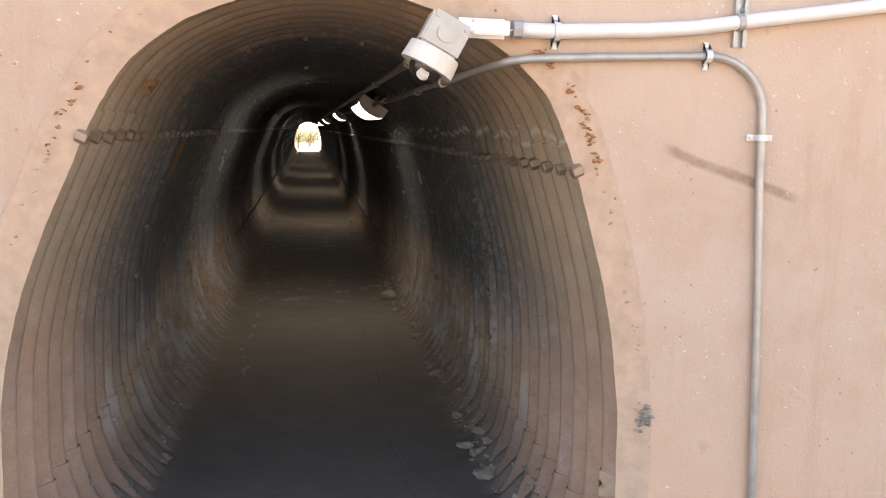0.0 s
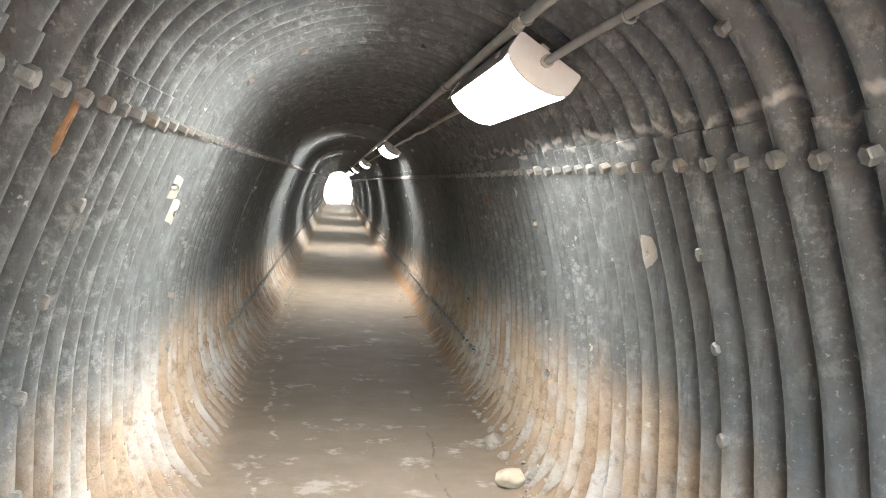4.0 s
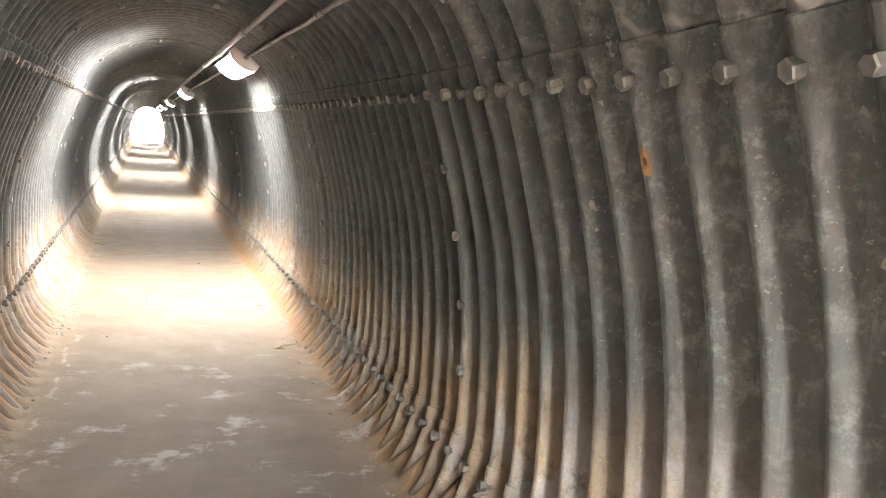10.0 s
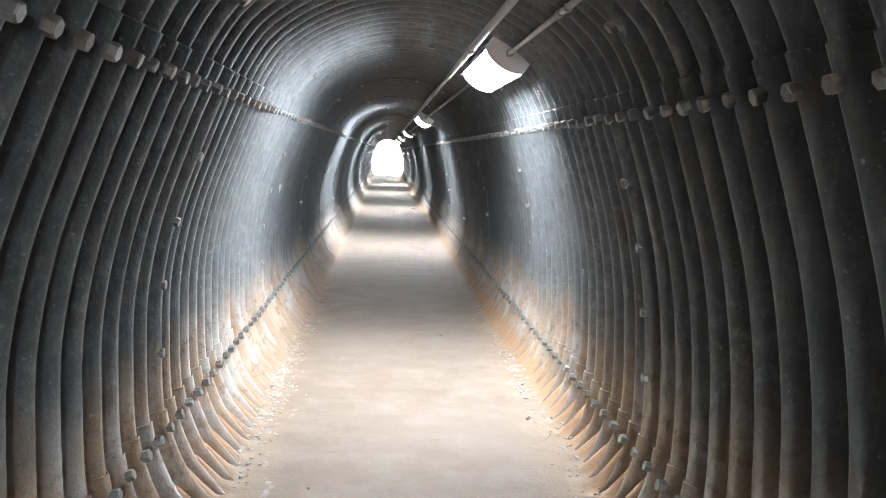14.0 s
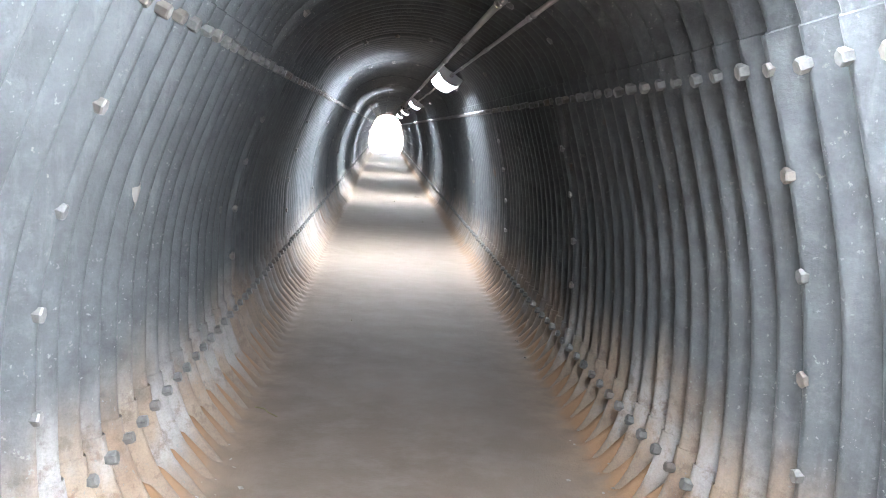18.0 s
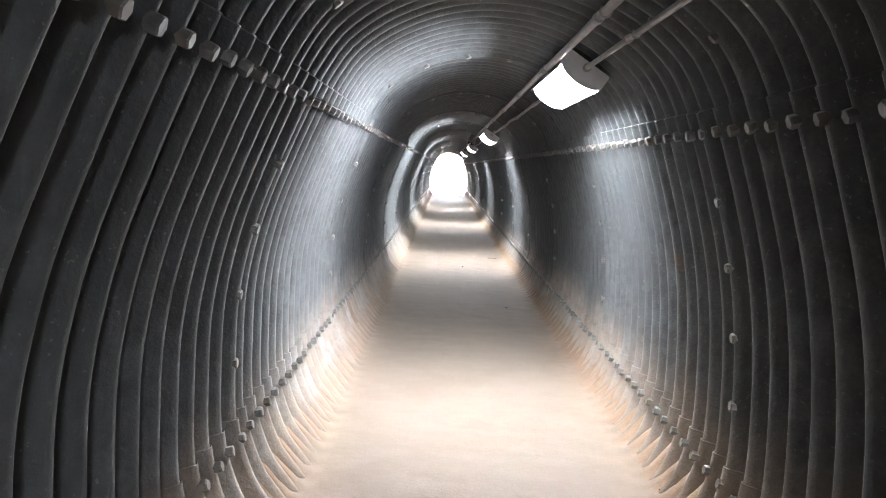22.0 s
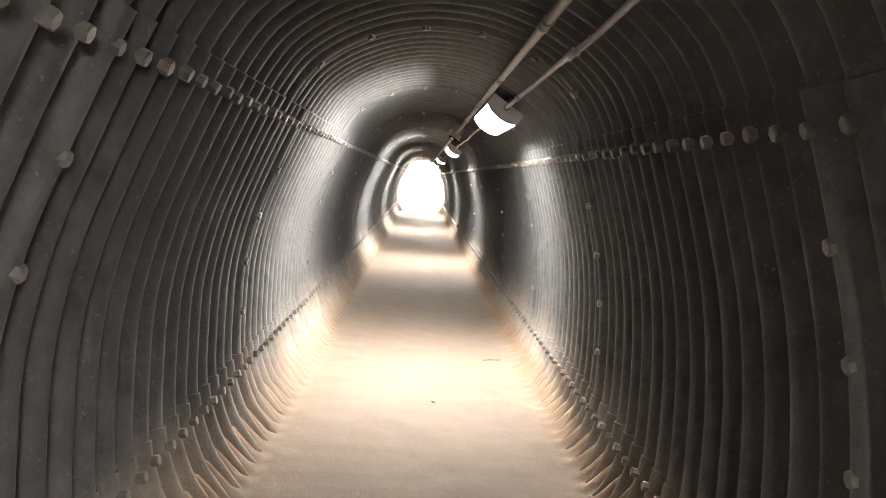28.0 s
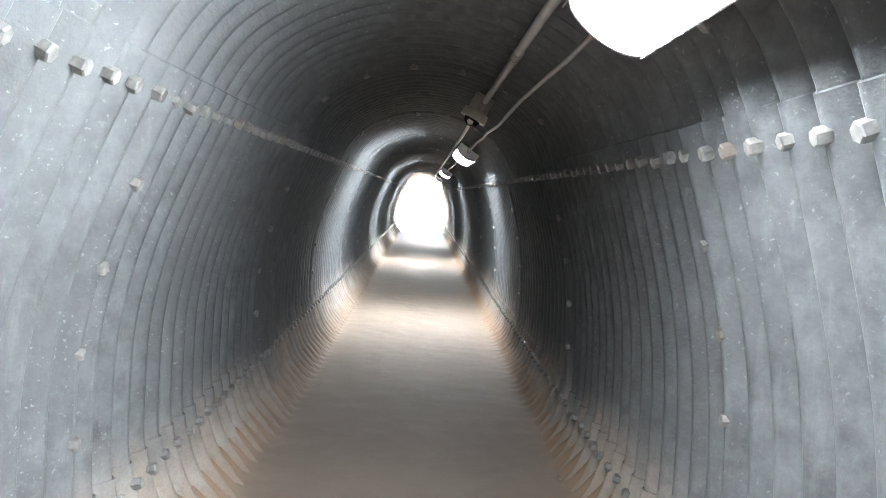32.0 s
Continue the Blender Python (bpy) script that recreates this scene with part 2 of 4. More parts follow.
    col = t.mix(t.math('MULTIPLY', pale, 0.5), col, (0.55, 0.54, 0.51))
    t.bump(t.math('ADD', t.math('ADD', fine, t.math('MULTIPLY', mid, 3)), t.math('MULTIPLY', crack, -6)), 0.4, 0.005)
    return t.done(col)


def make_headwall():
    """Cast concrete under red dust: warm blotches, board marks, pits and one dark scrape."""
    t = Tree("dusty_cast_concrete", 0.88)
    x, z = t.axis(0), t.axis(2)
    big, mid, fine = t.noise(1.1, 5), t.noise(7, 6, 0.65), t.noise(120, 3)
    col = t.mix(t.ramp(big, [(0.35, 0), (0.65, 1)]), (0.45, 0.325, 0.25), (0.52, 0.40, 0.32))
    col = t.mix(t.ramp(mid, [(0.4, 0), (0.75, 0.6)]), col, (0.53, 0.44, 0.37))
    col = t.mix(t.range(t.math('ADD', z, t.math('MULTIPLY', big, 0.9)), 1.45, 0.75, 0, 0.65), col, (0.62, 0.40, 0.285))
    col = t.mix(t.range(t.noise(14, 5), 0.64, 0.74, 0, 0.35), col, (0.36, 0.24, 0.165))
    col = t.mix(t.range(t.noise(1, 6, 0.7, t.scaled((9, 9, 1.2))), 0.52, 0.70, 0, 0.45), col, (0.44, 0.30, 0.22))
    col = t.mix(t.math('MULTIPLY', t.range(t.noise(55, 4, 0.7), 0.64, 0.70), t.range(t.noise(2.6, 4), 0.46, 0.6)), col, (0.68, 0.60, 0.54))
    pits = t.math('MULTIPLY', t.range(t.voronoi(22), 0.10, 0.05), t.range(t.noise(3, 3), 0.5, 0.62))
    col = t.mix(t.math('MULTIPLY', pits, 0.6), col, (0.16, 0.11, 0.085))
    # the scrape runs down to the right
    off = t.math('SUBTRACT', z, t.math('SUBTRACT', 1.820, t.math('MULTIPLY', x, 0.322)))
    off = t.math('ABSOLUTE', t.math('ADD', off, t.math('MULTIPLY', t.math('SUBTRACT', mid, 0.5), 0.03)))
    scr = t.math('MULTIPLY', t.range(off, 0.022, 0.006), t.math('MULTIPLY', t.range(x, 0.93, 1.0), t.range(x, 1.41, 1.30)))
    scr = t.math('MULTIPLY', scr, t.ramp(t.noise(8, 3), [(0.35, 0.25), (0.6, 1)]))
    col = t.mix(t.math('MULTIPLY', scr, 0.75), col, (0.20, 0.125, 0.085))
    t.bump(t.math('ADD', fine, t.math('MULTIPLY', mid, 3)), 0.5, 0.006)
    return t.done(col)


def plain(name, colour, rough=0.5, metal=0.0, vary=0.25, scale=25, bump=0.1):
    t = Tree(name, rough, metal)
    dark = tuple(c * (1 - vary) for c in colour)
    n = t.noise(scale, 5)
    col = t.mix(t.ramp(n, [(0.3, 0), (0.7, 1)]), dark, colour)
    info = t.n.new("ShaderNodeObjectInfo")
    col = t.mix(t.math('MULTIPLY', info.outputs["Random"], 0.3), col, dark)
    t.bump(n, bump, 0.002)
    return t.done(col)


def glow(name, colour, strength):
    t = Tree(name, 0.4)
    t.b.inputs["Emission Color"].default_value = grey(colour)
    t.b.inputs["Emission Strength"].default_value = strength
    return t.done(colour)


STEEL = make_steel()
FLOOR = make_floor()
HEADWALL = make_headwall()


def make_bolt():
    """Zinc nuts, caked with brown dust near the mouth."""
    t = Tree("bolt_zinc", 0.45, 0.3)
    n = t.noise(40, 5)
    info = t.n.new("ShaderNodeObjectInfo")
    col = t.mix(t.ramp(n, [(0.3, 0), (0.7, 1)]), (0.15, 0.15, 0.147), (0.29, 0.29, 0.28))
    col = t.mix(t.math('MULTIPLY', t.range(info.outputs["Random"], 0.7, 1.0), 0.4), col, (0.22, 0.16, 0.11))
    y = t.axis(1)
    col = t.mix(t.range(y, 6.2, 4.9, 0, 0.9), col, t.mix(n, (0.17, 0.115, 0.08), (0.36, 0.27, 0.20)))
    t.bump(n, 0.2, 0.002)
    return t.done(col)


BOLT = make_bolt()
BRIGHT = plain("bright_zinc", (0.72, 0.73, 0.75), 0.4, 0.15, 0.2, 30)
EMT = plain("conduit_zinc", (0.50, 0.49, 0.475), 0.42, 0.4, 0.35, 12)
PAINTED = plain("white_conduit", (0.75, 0.76, 0.78), 0.4, 0.1, 0.15, 10)
CAP = plain("fixture_grey", (0.70, 0.71, 0.73), 0.5, 0.0, 0.12, 15)
PAN = plain("pan_grey", (0.36, 0.365, 0.37), 0.5, 0.0, 0.2, 15)
DIFFUSER = glow("lit_diffuser", (0.93, 0.98, 1.0), LAMP)
BOXGREY = plain("camera_box_grey", (0.5, 0.49, 0.46), 0.5, 0.1, 0.2, 20)
BOXWHITE = plain("camera_ring_white", (0.75, 0.72, 0.66), 0.5, 0.0, 0.25, 30)
SMOKED = plain("smoked_dome", (0.02, 0.02, 0.022), 0.08, 0.0, 0.1, 3, 0.0)
MORTAR = plain("red_mortar", (0.56, 0.41, 0.31), 0.9, 0, 0.25, 22, 0.6)
SPALL = plain("orange_mortar", (0.52, 0.245, 0.11), 0.9, 0, 0.5, 40, 0.6)
ROCK = plain("pale_stone", (0.5, 0.43, 0.33), 0.85, 0, 0.35, 14, 0.5)
RUBBLE = plain("broken_mortar", (0.42, 0.37, 0.325), 0.9, 0, 0.5, 18, 0.5)
EARTH = plain("dry_earth", (0.46, 0.33, 0.22), 0.95, 0, 0.3, 0.7, 0.6)
BARS = plain("gate_steel", (0.08, 0.075, 0.07), 0.6, 0.2, 0.3, 10)
LEAFY = plain("foliage", (0.52, 0.56, 0.38), 0.6, 0, 0.2, 3, 0.2)
LEAFDRY = plain("dead_leaf", (0.30, 0.26, 0.13), 0.8, 0, 0.4, 30, 0.3)

# ---- building helpers ----


def mesh_of(name, bm, material, smooth=False):
    me = bpy.data.meshes.new(name)
    bm.to_mesh(me)
    bm.free()
    me.materials.append(material)
    if smooth:
        me.polygons.foreach_set("use_smooth", [True] * len(me.polygons))
    return me


def part(name, bm, material, parent, label="", smooth=False):
    ob = new(name, mesh_of(name, bm, material, smooth))
    ob.parent = parent
    return tagged(ob, label)


def empty(name, m, label, category, group="", kind=""):
    ob = new(name)
    ob.matrix_world = m
    return tagged(ob, label, category, group, kind)


def box(bm, x0, x1, y0, y1, z0, z1, bevel=0.0):
    vs = [bm.verts.new((x, y, z)) for x in (x0, x1) for y in (y0, y1) for z in (z0, z1)]
    fs = [(0, 1, 3, 2), (4, 6, 7, 5), (0, 4, 5, 1), (2, 3, 7, 6), (0, 2, 6, 4), (1, 5, 7, 3)]
    faces = [bm.faces.new([vs[i] for i in f]) for f in fs]
    if bevel:
        bmesh.ops.bevel(bm, geom=list({e for f in faces for e in f.edges}), offset=bevel, segments=2, affect='EDGES')
    return bm


def tube(bm, pts, r, sides=10):
    """A pipe along a line of points, with closed ends."""
    rings = []
    pts = [Vector(p) for p in pts]
    for i, p in enumerate(pts):
        d = (pts[min(i + 1, len(pts) - 1)] - pts[max(i - 1, 0)]).normalized()
        u = d.cross(Vector((0, 0, 1)) if abs(d.z) < 0.9 else Vector((1, 0, 0))).normalized()
        v = d.cross(u)
        rings.append([bm.verts.new(p + r * (math.cos(a) * u + math.sin(a) * v)) for a in [2 * math.pi * k / sides for k in range(sides)]])
    for a, b in zip(rings, rings[1:]):
        for k in range(sides):
            bm.faces.new((a[k], a[(k + 1) % sides], b[(k + 1) % sides], b[k]))
    bm.faces.new(rings[0][::-1]), bm.faces.new(rings[-1])
    bmesh.ops.recalc_face_normals(bm, faces=bm.faces[:])
    return bm


# ---- plan ----
PITCH, PLATE = 0.1524, 16 * 0.1524
RING0 = 9.692                   # a ring of joint bolts; others every PLATE beyond it, three short ones before
MOUTH, FAR = 4.19, 60.0
XC = -0.02
# half of the lining's line; the whole leans a little
HALF = [(0, 1.99), (0.13, 1.981), (0.26, 1.950), (0.379, 1.901), (0.492, 1.834), (0.592, 1.745), (0.660, 1.640), (0.714, 1.52), (0.797, 1.295),
        (0.868, 1.065), (0.908, 0.815), (0.923, 0.57), (0.935, 0.38), (0.925, 0.25), (0.887, 0.11), (0.832, 0.02), (0.785, -0.05), (0.72, -0.11)]
ROLL, SHIFT = radians(-2.83), (-0.052, -0.024)
LIGHTS = [(0.413, 8.197, 1.725), (0.47, 15.57, 1.775), (0.424, 22.764, 1.753), (0.408, 30.079, 1.727), (0.41, 37.5, 1.73), (0.41, 44.9, 1.73), (0.41, 52.2, 1.73)]
P1 = (0.293, 1.79)
DOME1, DOME2 = (0.265, 4.16, 1.757), (0.276, 34.19, 1.779)


def profile():
    """The inner line of the lining, from the left foot over the crown to the right foot, in even steps."""
    # the left foot is pressed in a little
    pts = [Vector((-x + 0.056 * max(0.0, (0.8 - z) / 0.5) ** 1.5, z)) for x, z in HALF[::-1]] + [Vector((x + 0.018 * max(0.0, 1 - abs(z - 0.55) / 0.5), z)) for x, z in HALF[1:]]
    out = []
    for i in range(len(pts) - 1):
        a, b, c, d = pts[max(i - 1, 0)], pts[i], pts[i + 1], pts[min(i + 2, len(pts) - 1)]
        for k in range(20):
            s = k / 20
            out.append(0.5 * ((2 * b) + (c - a) * s + (2 * a - 5 * b + 4 * c - d) * s * s + (3 * b - a - 3 * c + d) * s ** 3))
    out.append(pts[-1])
    c, w = math.cos(ROLL), math.sin(ROLL)
    out = [Vector((c * p.x - w * p.y + SHIFT[0], w * p.x + c * p.y + SHIFT[1])) for p in out]
    run = [0.0]
    for p, q in zip(out, out[1:]):
        run.append(run[-1] + (q - p).length)
    return out, run


LINE, RUN = profile()
GIRTH = RUN[-1]


def at(s):
    """Place and inward normal of the lining at the length s along its line."""
    x = float(np.interp(s, RUN, [p.x for p in LINE]))
    z = float(np.interp(s, RUN, [p.y for p in LINE]))
    h = 0.01
    dx = float(np.interp(s + h, RUN, [p.x for p in LINE]) - np.interp(s - h, RUN, [p.x for p in LINE]))
    dz = float(np.interp(s + h, RUN, [p.y for p in LINE]) - np.interp(s - h, RUN, [p.y for p in LINE]))
    n = math.hypot(dx, dz)
    return x, z, dz / n, -dx / n


def girth_at(side, z):
    """The length along the line at which it passes the height z, left (-1) or right (1)."""
    return min((abs(p.y - z), r) for p, r in zip(LINE, RUN) if p.x * side > 0.1)[1]


SEAMS = {"sl": girth_at(-1, 1.523), "sr": girth_at(1, 1.457), "ll": girth_at(-1, 0.30), "lr": girth_at(1, 0.205)}

# ---- the lining: corrugated plates bolted together ----


def rib(y):
    """How far a plate stands in at y, counted from a joint ring (a ridge)."""
    c = math.cos(2 * math.pi * y / PITCH)
    return 0.033 * c


def plate_mesh(name, s0, s1, proud, count=16):
    """One plate, from s0 to s1 round the lining and count ribs long, starting at a ridge. Its far rim laps over the next one."""
    me = bpy.data.meshes.new(name)
    ns = max(4, int((s1 - s0) / 0.055))
    step = PITCH / 12
    ny = count * 12 + 5
    vs, fs = [], []
    line = [at(s0 + (s1 - s0) * i / ns) for i in range(ns + 1)]
    for j in range(ny + 1):
        y = j * step
        lap = 0.010 if j > count * 12 - 3 else 0.0
        for i in range(ns + 1):
            x, z, nx, nz = line[i]
            d = rib(y) + proud + lap
            vs.append((x + nx * d, y, z + nz * d))
    w = ns + 1
    for j in range(ny):
        for i in range(ns):
            a = j * w + i
            fs.append((a, a + 1, a + w + 1, a + w))
    # rims, turned outward by the thickness of the plate
    def rim(idx, flip):
        top = len(vs)
        vs.extend([vs[k] for k in idx])
        base = len(vs)
        for k in idx:
            x, y, z = vs[k]
            i = k % w
            _, _, nx, nz = line[i]
            vs.append((x - nx * 0.006, y, z - nz * 0.006))
        for m in range(len(idx) - 1):
            f = (top + m, top + m + 1, base + m + 1, base + m)
            fs.append(f[::-1] if flip else f)
    rim(list(range(0, ns + 1)), True)
    rim([ny * w + i for i in range(ns + 1)], False)
    rim([j * w for j in range(ny + 1)], False)
    rim([j * w + ns for j in range(ny + 1)], True)
    me.from_pydata(vs, [], fs)
    me.materials.append(STEEL)
    me.polygons.foreach_set("use_smooth", [k < ny * ns for k in range(len(fs))])
    me.update()
    return me


def bolt_mesh():
    """A nut on its washer, with the end of the bolt; it stands along +z."""
    bm = bmesh.new()
    def prism(r, h0, h1, sides, top=1.0):
        a = [bm.verts.new((r * math.cos(k * 2 * math.pi / sides), r * math.sin(k * 2 * math.pi / sides), h0)) for k in range(sides)]
        b = [bm.verts.new((r * math.cos(k * 2 * math.pi / sides), r * math.sin(k * 2 * math.pi / sides), h1 - 0.004)) for k in range(sides)]
        c = [bm.verts.new((r * top * math.cos(k * 2 * math.pi / sides), r * top * math.sin(k * 2 * math.pi / sides), h1)) for k in range(sides)]
        for k in range(sides):
            bm.faces.new((a[k], a[(k + 1) % sides], b[(k + 1) % sides], b[k]))
            bm.faces.new((b[k], b[(k + 1) % sides], c[(k + 1) % sides], c[k]))
        bm.faces.new(c)
    prism(0.0195, -0.004, 0.024, 6, 0.86)
    return mesh_of("bolt", bm, BOLT)


tunnel = empty("wall_lining", pose(0, 0, 0), "corrugated galvanised steel tunnel lining, bolted plates, silt-stained low down", "tunnel wall", kind="structure")
LAP = 0.075
PLATES = [("haunch_plate", 0.0, SEAMS["ll"] + LAP, 0.016), ("side_plate", SEAMS["ll"] - LAP, SEAMS["sl"] + LAP, 0.008),
          ("crown_plate", SEAMS["sl"] - LAP, SEAMS["sr"] + LAP, 0.0), ("side_plate", SEAMS["sr"] - LAP, SEAMS["lr"] + LAP, 0.008),
          ("haunch_plate", SEAMS["lr"] - LAP, GIRTH, 0.016)]
RINGS = [(RING0 + k * 12 * PITCH, 12) for k in (-3, -2, -1)] + [(RING0 + k * PLATE, 16) for k in range(int((FAR - RING0) / PLATE) + 1)]
# the crown's joints lie three ribs nearer than those of the sides
STAGGER = 3 * PITCH
CROWN = [(RINGS[0][0], 9)] + [(y - STAGGER, n) for y, n in RINGS[1:]]
BOLT_ME = bolt_mesh()
BOLT_STEP = 0.2438


def add_bolt(s, y, d, plate):
    x, z, nx, nz = at(s)
    ob = new("bolt", BOLT_ME)
    ob.parent = plate
    # across the plate's own place
    up = Vector((nx, 0, nz))
    turn = up.to_track_quat('Z', 'Y').to_matrix().to_4x4() @ Matrix.Rotation(random.uniform(0, 1.05), 4, 'Z') @ Matrix.Rotation(random.gauss(0, 0.05), 4, 'X')
    k = random.uniform(0.92, 1.08)
    ob.matrix_basis = Matrix.Translation((x + nx * d, y, z + nz * d)) @ turn @ Matrix.Diagonal((k, k, random.uniform(0.85, 1.15), 1))
    return ob


meshes = {}
for ring in range(len(RINGS)):
    for which, (name, s0, s1, proud) in enumerate(PLATES):
        y0, count = (CROWN if which == 2 else RINGS)[ring]
        if ring == len(RINGS) - 1:
            count = 16
        count = min(count, int((FAR - y0) / PITCH))
        key = (which, count)
        if key not in meshes:
            meshes[key] = plate_mesh(name, s0, s1, proud, count)
        plate = new(name, meshes[key])
        plate.parent = tunnel
        plate.matrix_basis = Matrix.Translation((0, y0, 0))
        # seam bolts, one on each ridge, through the upper lap of this plate
        seam = {1: "sl", 3: "sr", 0: "ll", 4: "lr"}.get(which)
        if seam:
            for k in range(count):
                if which in (0, 4) and y0 + k * PITCH < 11.6:      # buried in crust
                    continue
                add_bolt(SEAMS[seam] + random.gauss(0, 0.002), k * PITCH + random.gauss(0, 0.002), 0.029 + (0.016 if which in (0, 4) else 0.008), plate)
        # ring bolts on the first ridge
        if ring:
            mid = (SEAMS["sl"] + SEAMS["sr"]) / 2
            spots = {1: [SEAMS["sl"] - BOLT_STEP * k for k in range(1, 5)], 3: [SEAMS["sr"] + BOLT_STEP * k for k in range(1, 5)],
                     2: [mid + d for d in (-0.622, -0.375, -0.125, 0.125, 0.375, 0.622)]}.get(which, [])
            for s in spots:
                add_bolt(s + random.gauss(0, 0.003), random.gauss(0, 0.002), 0.029 + proud, plate)

# ---- the rolled edges of the lapped plates ----


def lap_edge(s, way, proud, y0, y1):
    """A thin bevelled rim that follows the ribs at the length s round the lining; way: towards which side it falls off."""
    n = int((y1 - y0) / (PITCH / 10))
    vs, fs = [], []
    x, z, nx, nz = at(s)
    u, v, mx, mz = at(s + way * 0.0035)
    for k in range(n + 1):
        y = y0 + (y1 - y0) * k / n
        d = rib(y - RING0) + proud
        vs += [(x + nx * (d + 0.001), y, z + nz * (d + 0.001)), (u + mx * (d - 0.002), y, v + mz * (d - 0.002)), (x + nx * (d - 0.006), y, z + nz * (d - 0.006))]
        if k:
            a, b = 3 * k - 3, 3 * k
            fs += [(a, a + 1, b + 1, b), (a + 1, a + 2, b + 2, b + 1), (a + 2, a, b, b + 2)]
    me = bpy.data.meshes.new("lap_edge")
    me.from_pydata(vs, [], fs)
    me.materials.append(STEEL)
    me.update()
    ob = new("lap_edge", me)
    ob.parent = tunnel


lap_edge(SEAMS["sl"] + LAP, 1, 0.008, 7.5, 48.0)
lap_edge(SEAMS["sr"] - LAP, -1, 0.008, 7.5, 48.0)
lap_edge(SEAMS["ll"] + LAP, 1, 0.016, 14.0, 48.0)
lap_edge(SEAMS["lr"] - LAP, -1, 0.016, 14.0, 48.0)

# ---- floor ----


def sheet(name, x0, x1, y0, y1, nx, ny, height, material):
    me = bpy.data.meshes.new(name)
    vs = [(x0 + (x1 - x0) * i / nx, y0 + (y1 - y0) * j / ny, height(x0 + (x1 - x0) * i / nx, y0 + (y1 - y0) * j / ny)) for j in range(ny + 1) for i in range(nx + 1)]
    fs = [(j * (nx + 1) + i, j * (nx + 1) + i + 1, (j + 1) * (nx + 1) + i + 1, (j + 1) * (nx + 1) + i) for j in range(ny) for i in range(nx)]
    me.from_pydata(vs, [], fs)
    me.materials.append(material)
    me.polygons.foreach_set("use_smooth", [True] * len(fs))
    me.update()
    return new(name, me)


def floor_height(x, y):
    e = max(0.0, abs(x - XC) - 0.62)
    out = max(-x - 0.685, x - 0.735, 0.0) if y > MOUTH else 0.0     # silt in the hollows between the ribs
    fill = min(out, 0.14) * 1.05 * (0.5 - 0.5 * math.cos(2 * math.pi * (y - RING0) / PITCH))
    return fill + 0.006 * noise.noise((x * 1.3, y * 0.7, 0)) + 0.004 * noise.noise((x * 6, y * 6, 3)) + 0.12 * e * e + e * 0.10 * noise.noise((x * 5, y * 9, 7))


floor = sheet("floor", XC - 0.93, XC + 0.93, MOUTH - 6, FAR + 0.32, 40, 2400, floor_height, FLOOR)
tagged(floor, "worn dusty tan concrete floor of the tunnel", "floor", kind="structure")


ground = sheet("ground", -400, 400, -400, 460, 60, 60, lambda x, y: -0.03, EARTH)
tagged(ground, "dry sandy earth reaching the horizon", "ground", kind="structure")

# ---- headwalls ----


def headwall(name, y0, y1, inset):
    """A wall with an opening that follows the lining."""
    bm = bmesh.new()
    n = 90
    inner = []
    for k in range(n + 1):
        x, z, nx, nz = at(GIRTH * k / n)
        inner.append((x + nx * inset, z + nz * inset))
    outer = []
    for k in range(n + 1):
        a = math.pi * (1.0 - k / n)
        # out to a rectangle
        dx, dz = math.cos(a), math.sin(a)
        s = min(5.5 / max(abs(dx), 1e-6), 3.9 / max(dz, 1e-6))
        outer.append((dx * s, dz * s - 0.3 if dz * s > 3.8 else dz * s - 0.3))
    grid = []
    for y in (y0, y1):
        grid.append(([bm.verts.new((x, y, z)) for x, z in inner], [bm.verts.new((x, y, z)) for x, z in outer]))
    for k in range(n):
        (a, b), (c, d) = grid
        bm.faces.new((a[k], a[k + 1], b[k + 1], b[k]))
        bm.faces.new((c[k + 1], c[k], d[k], d[k + 1]))
        bm.faces.new((a[k + 1], a[k], c[k], c[k + 1]))
        bm.faces.new((b[k], b[k + 1], d[k + 1], d[k]))
    bmesh.ops.recalc_face_normals(bm, faces=bm.faces[:])
    ob = new(name, mesh_of(name, bm, HEADWALL))
    return ob


tagged(headwall("wall_near", MOUTH, MOUTH + 0.30, -0.03), "dusty tan cast concrete headwall round the tunnel mouth", "wall", kind="structure")
tagged(headwall("wall_far", FAR, FAR + 0.3, 0.03), "concrete headwall at the far mouth", "wall", kind="structure")

# earth over the lining
bm = bmesh.new()
prof = []
for k in range(61):
    x, z, nx, nz = at(GIRTH * k / 60)
    prof.append((x - nx * 0.08, z - nz * 0.08))
outer = [(-14 * math.cos(math.pi * k / 60), 4.2 * math.sin(math.pi * k / 60) - 0.1) for k in range(61)]
rows = []
for y in (MOUTH + 0.301, FAR - 0.001):
    rows.append(([bm.verts.new((x, y, z)) for x, z in prof], [bm.verts.new((x, y, z)) for x, z in outer]))
for k in range(60):
    (a, b), (c, d) = rows
    bm.faces.new((a[k], b[k], b[k + 1], a[k + 1]))
    bm.faces.new((c[k], c[k + 1], d[k + 1], d[k]))
    bm.faces.new((a[k], a[k + 1], c[k + 1], c[k]))
    bm.faces.new((b[k], d[k], d[k + 1], b[k + 1]))
bmesh.ops.recalc_face_normals(bm, faces=bm.faces[:])
tagged(new("ground_mound", mesh_of("ground_mound", bm, EARTH)), "earth embankment over the tunnel", "ground", kind="structure")

# ---- lamps ----
LEN = 1.22


def lamp_frame(p):
    """The pose of a fixture: its back faces the lining, its axis runs along the tunnel."""
    return Matrix.Translation((p[0], p[1], p[2])) @ Matrix.Rotation(radians(LAMP_TURN), 4, 'Y')


LAMP_TURN = 33.0


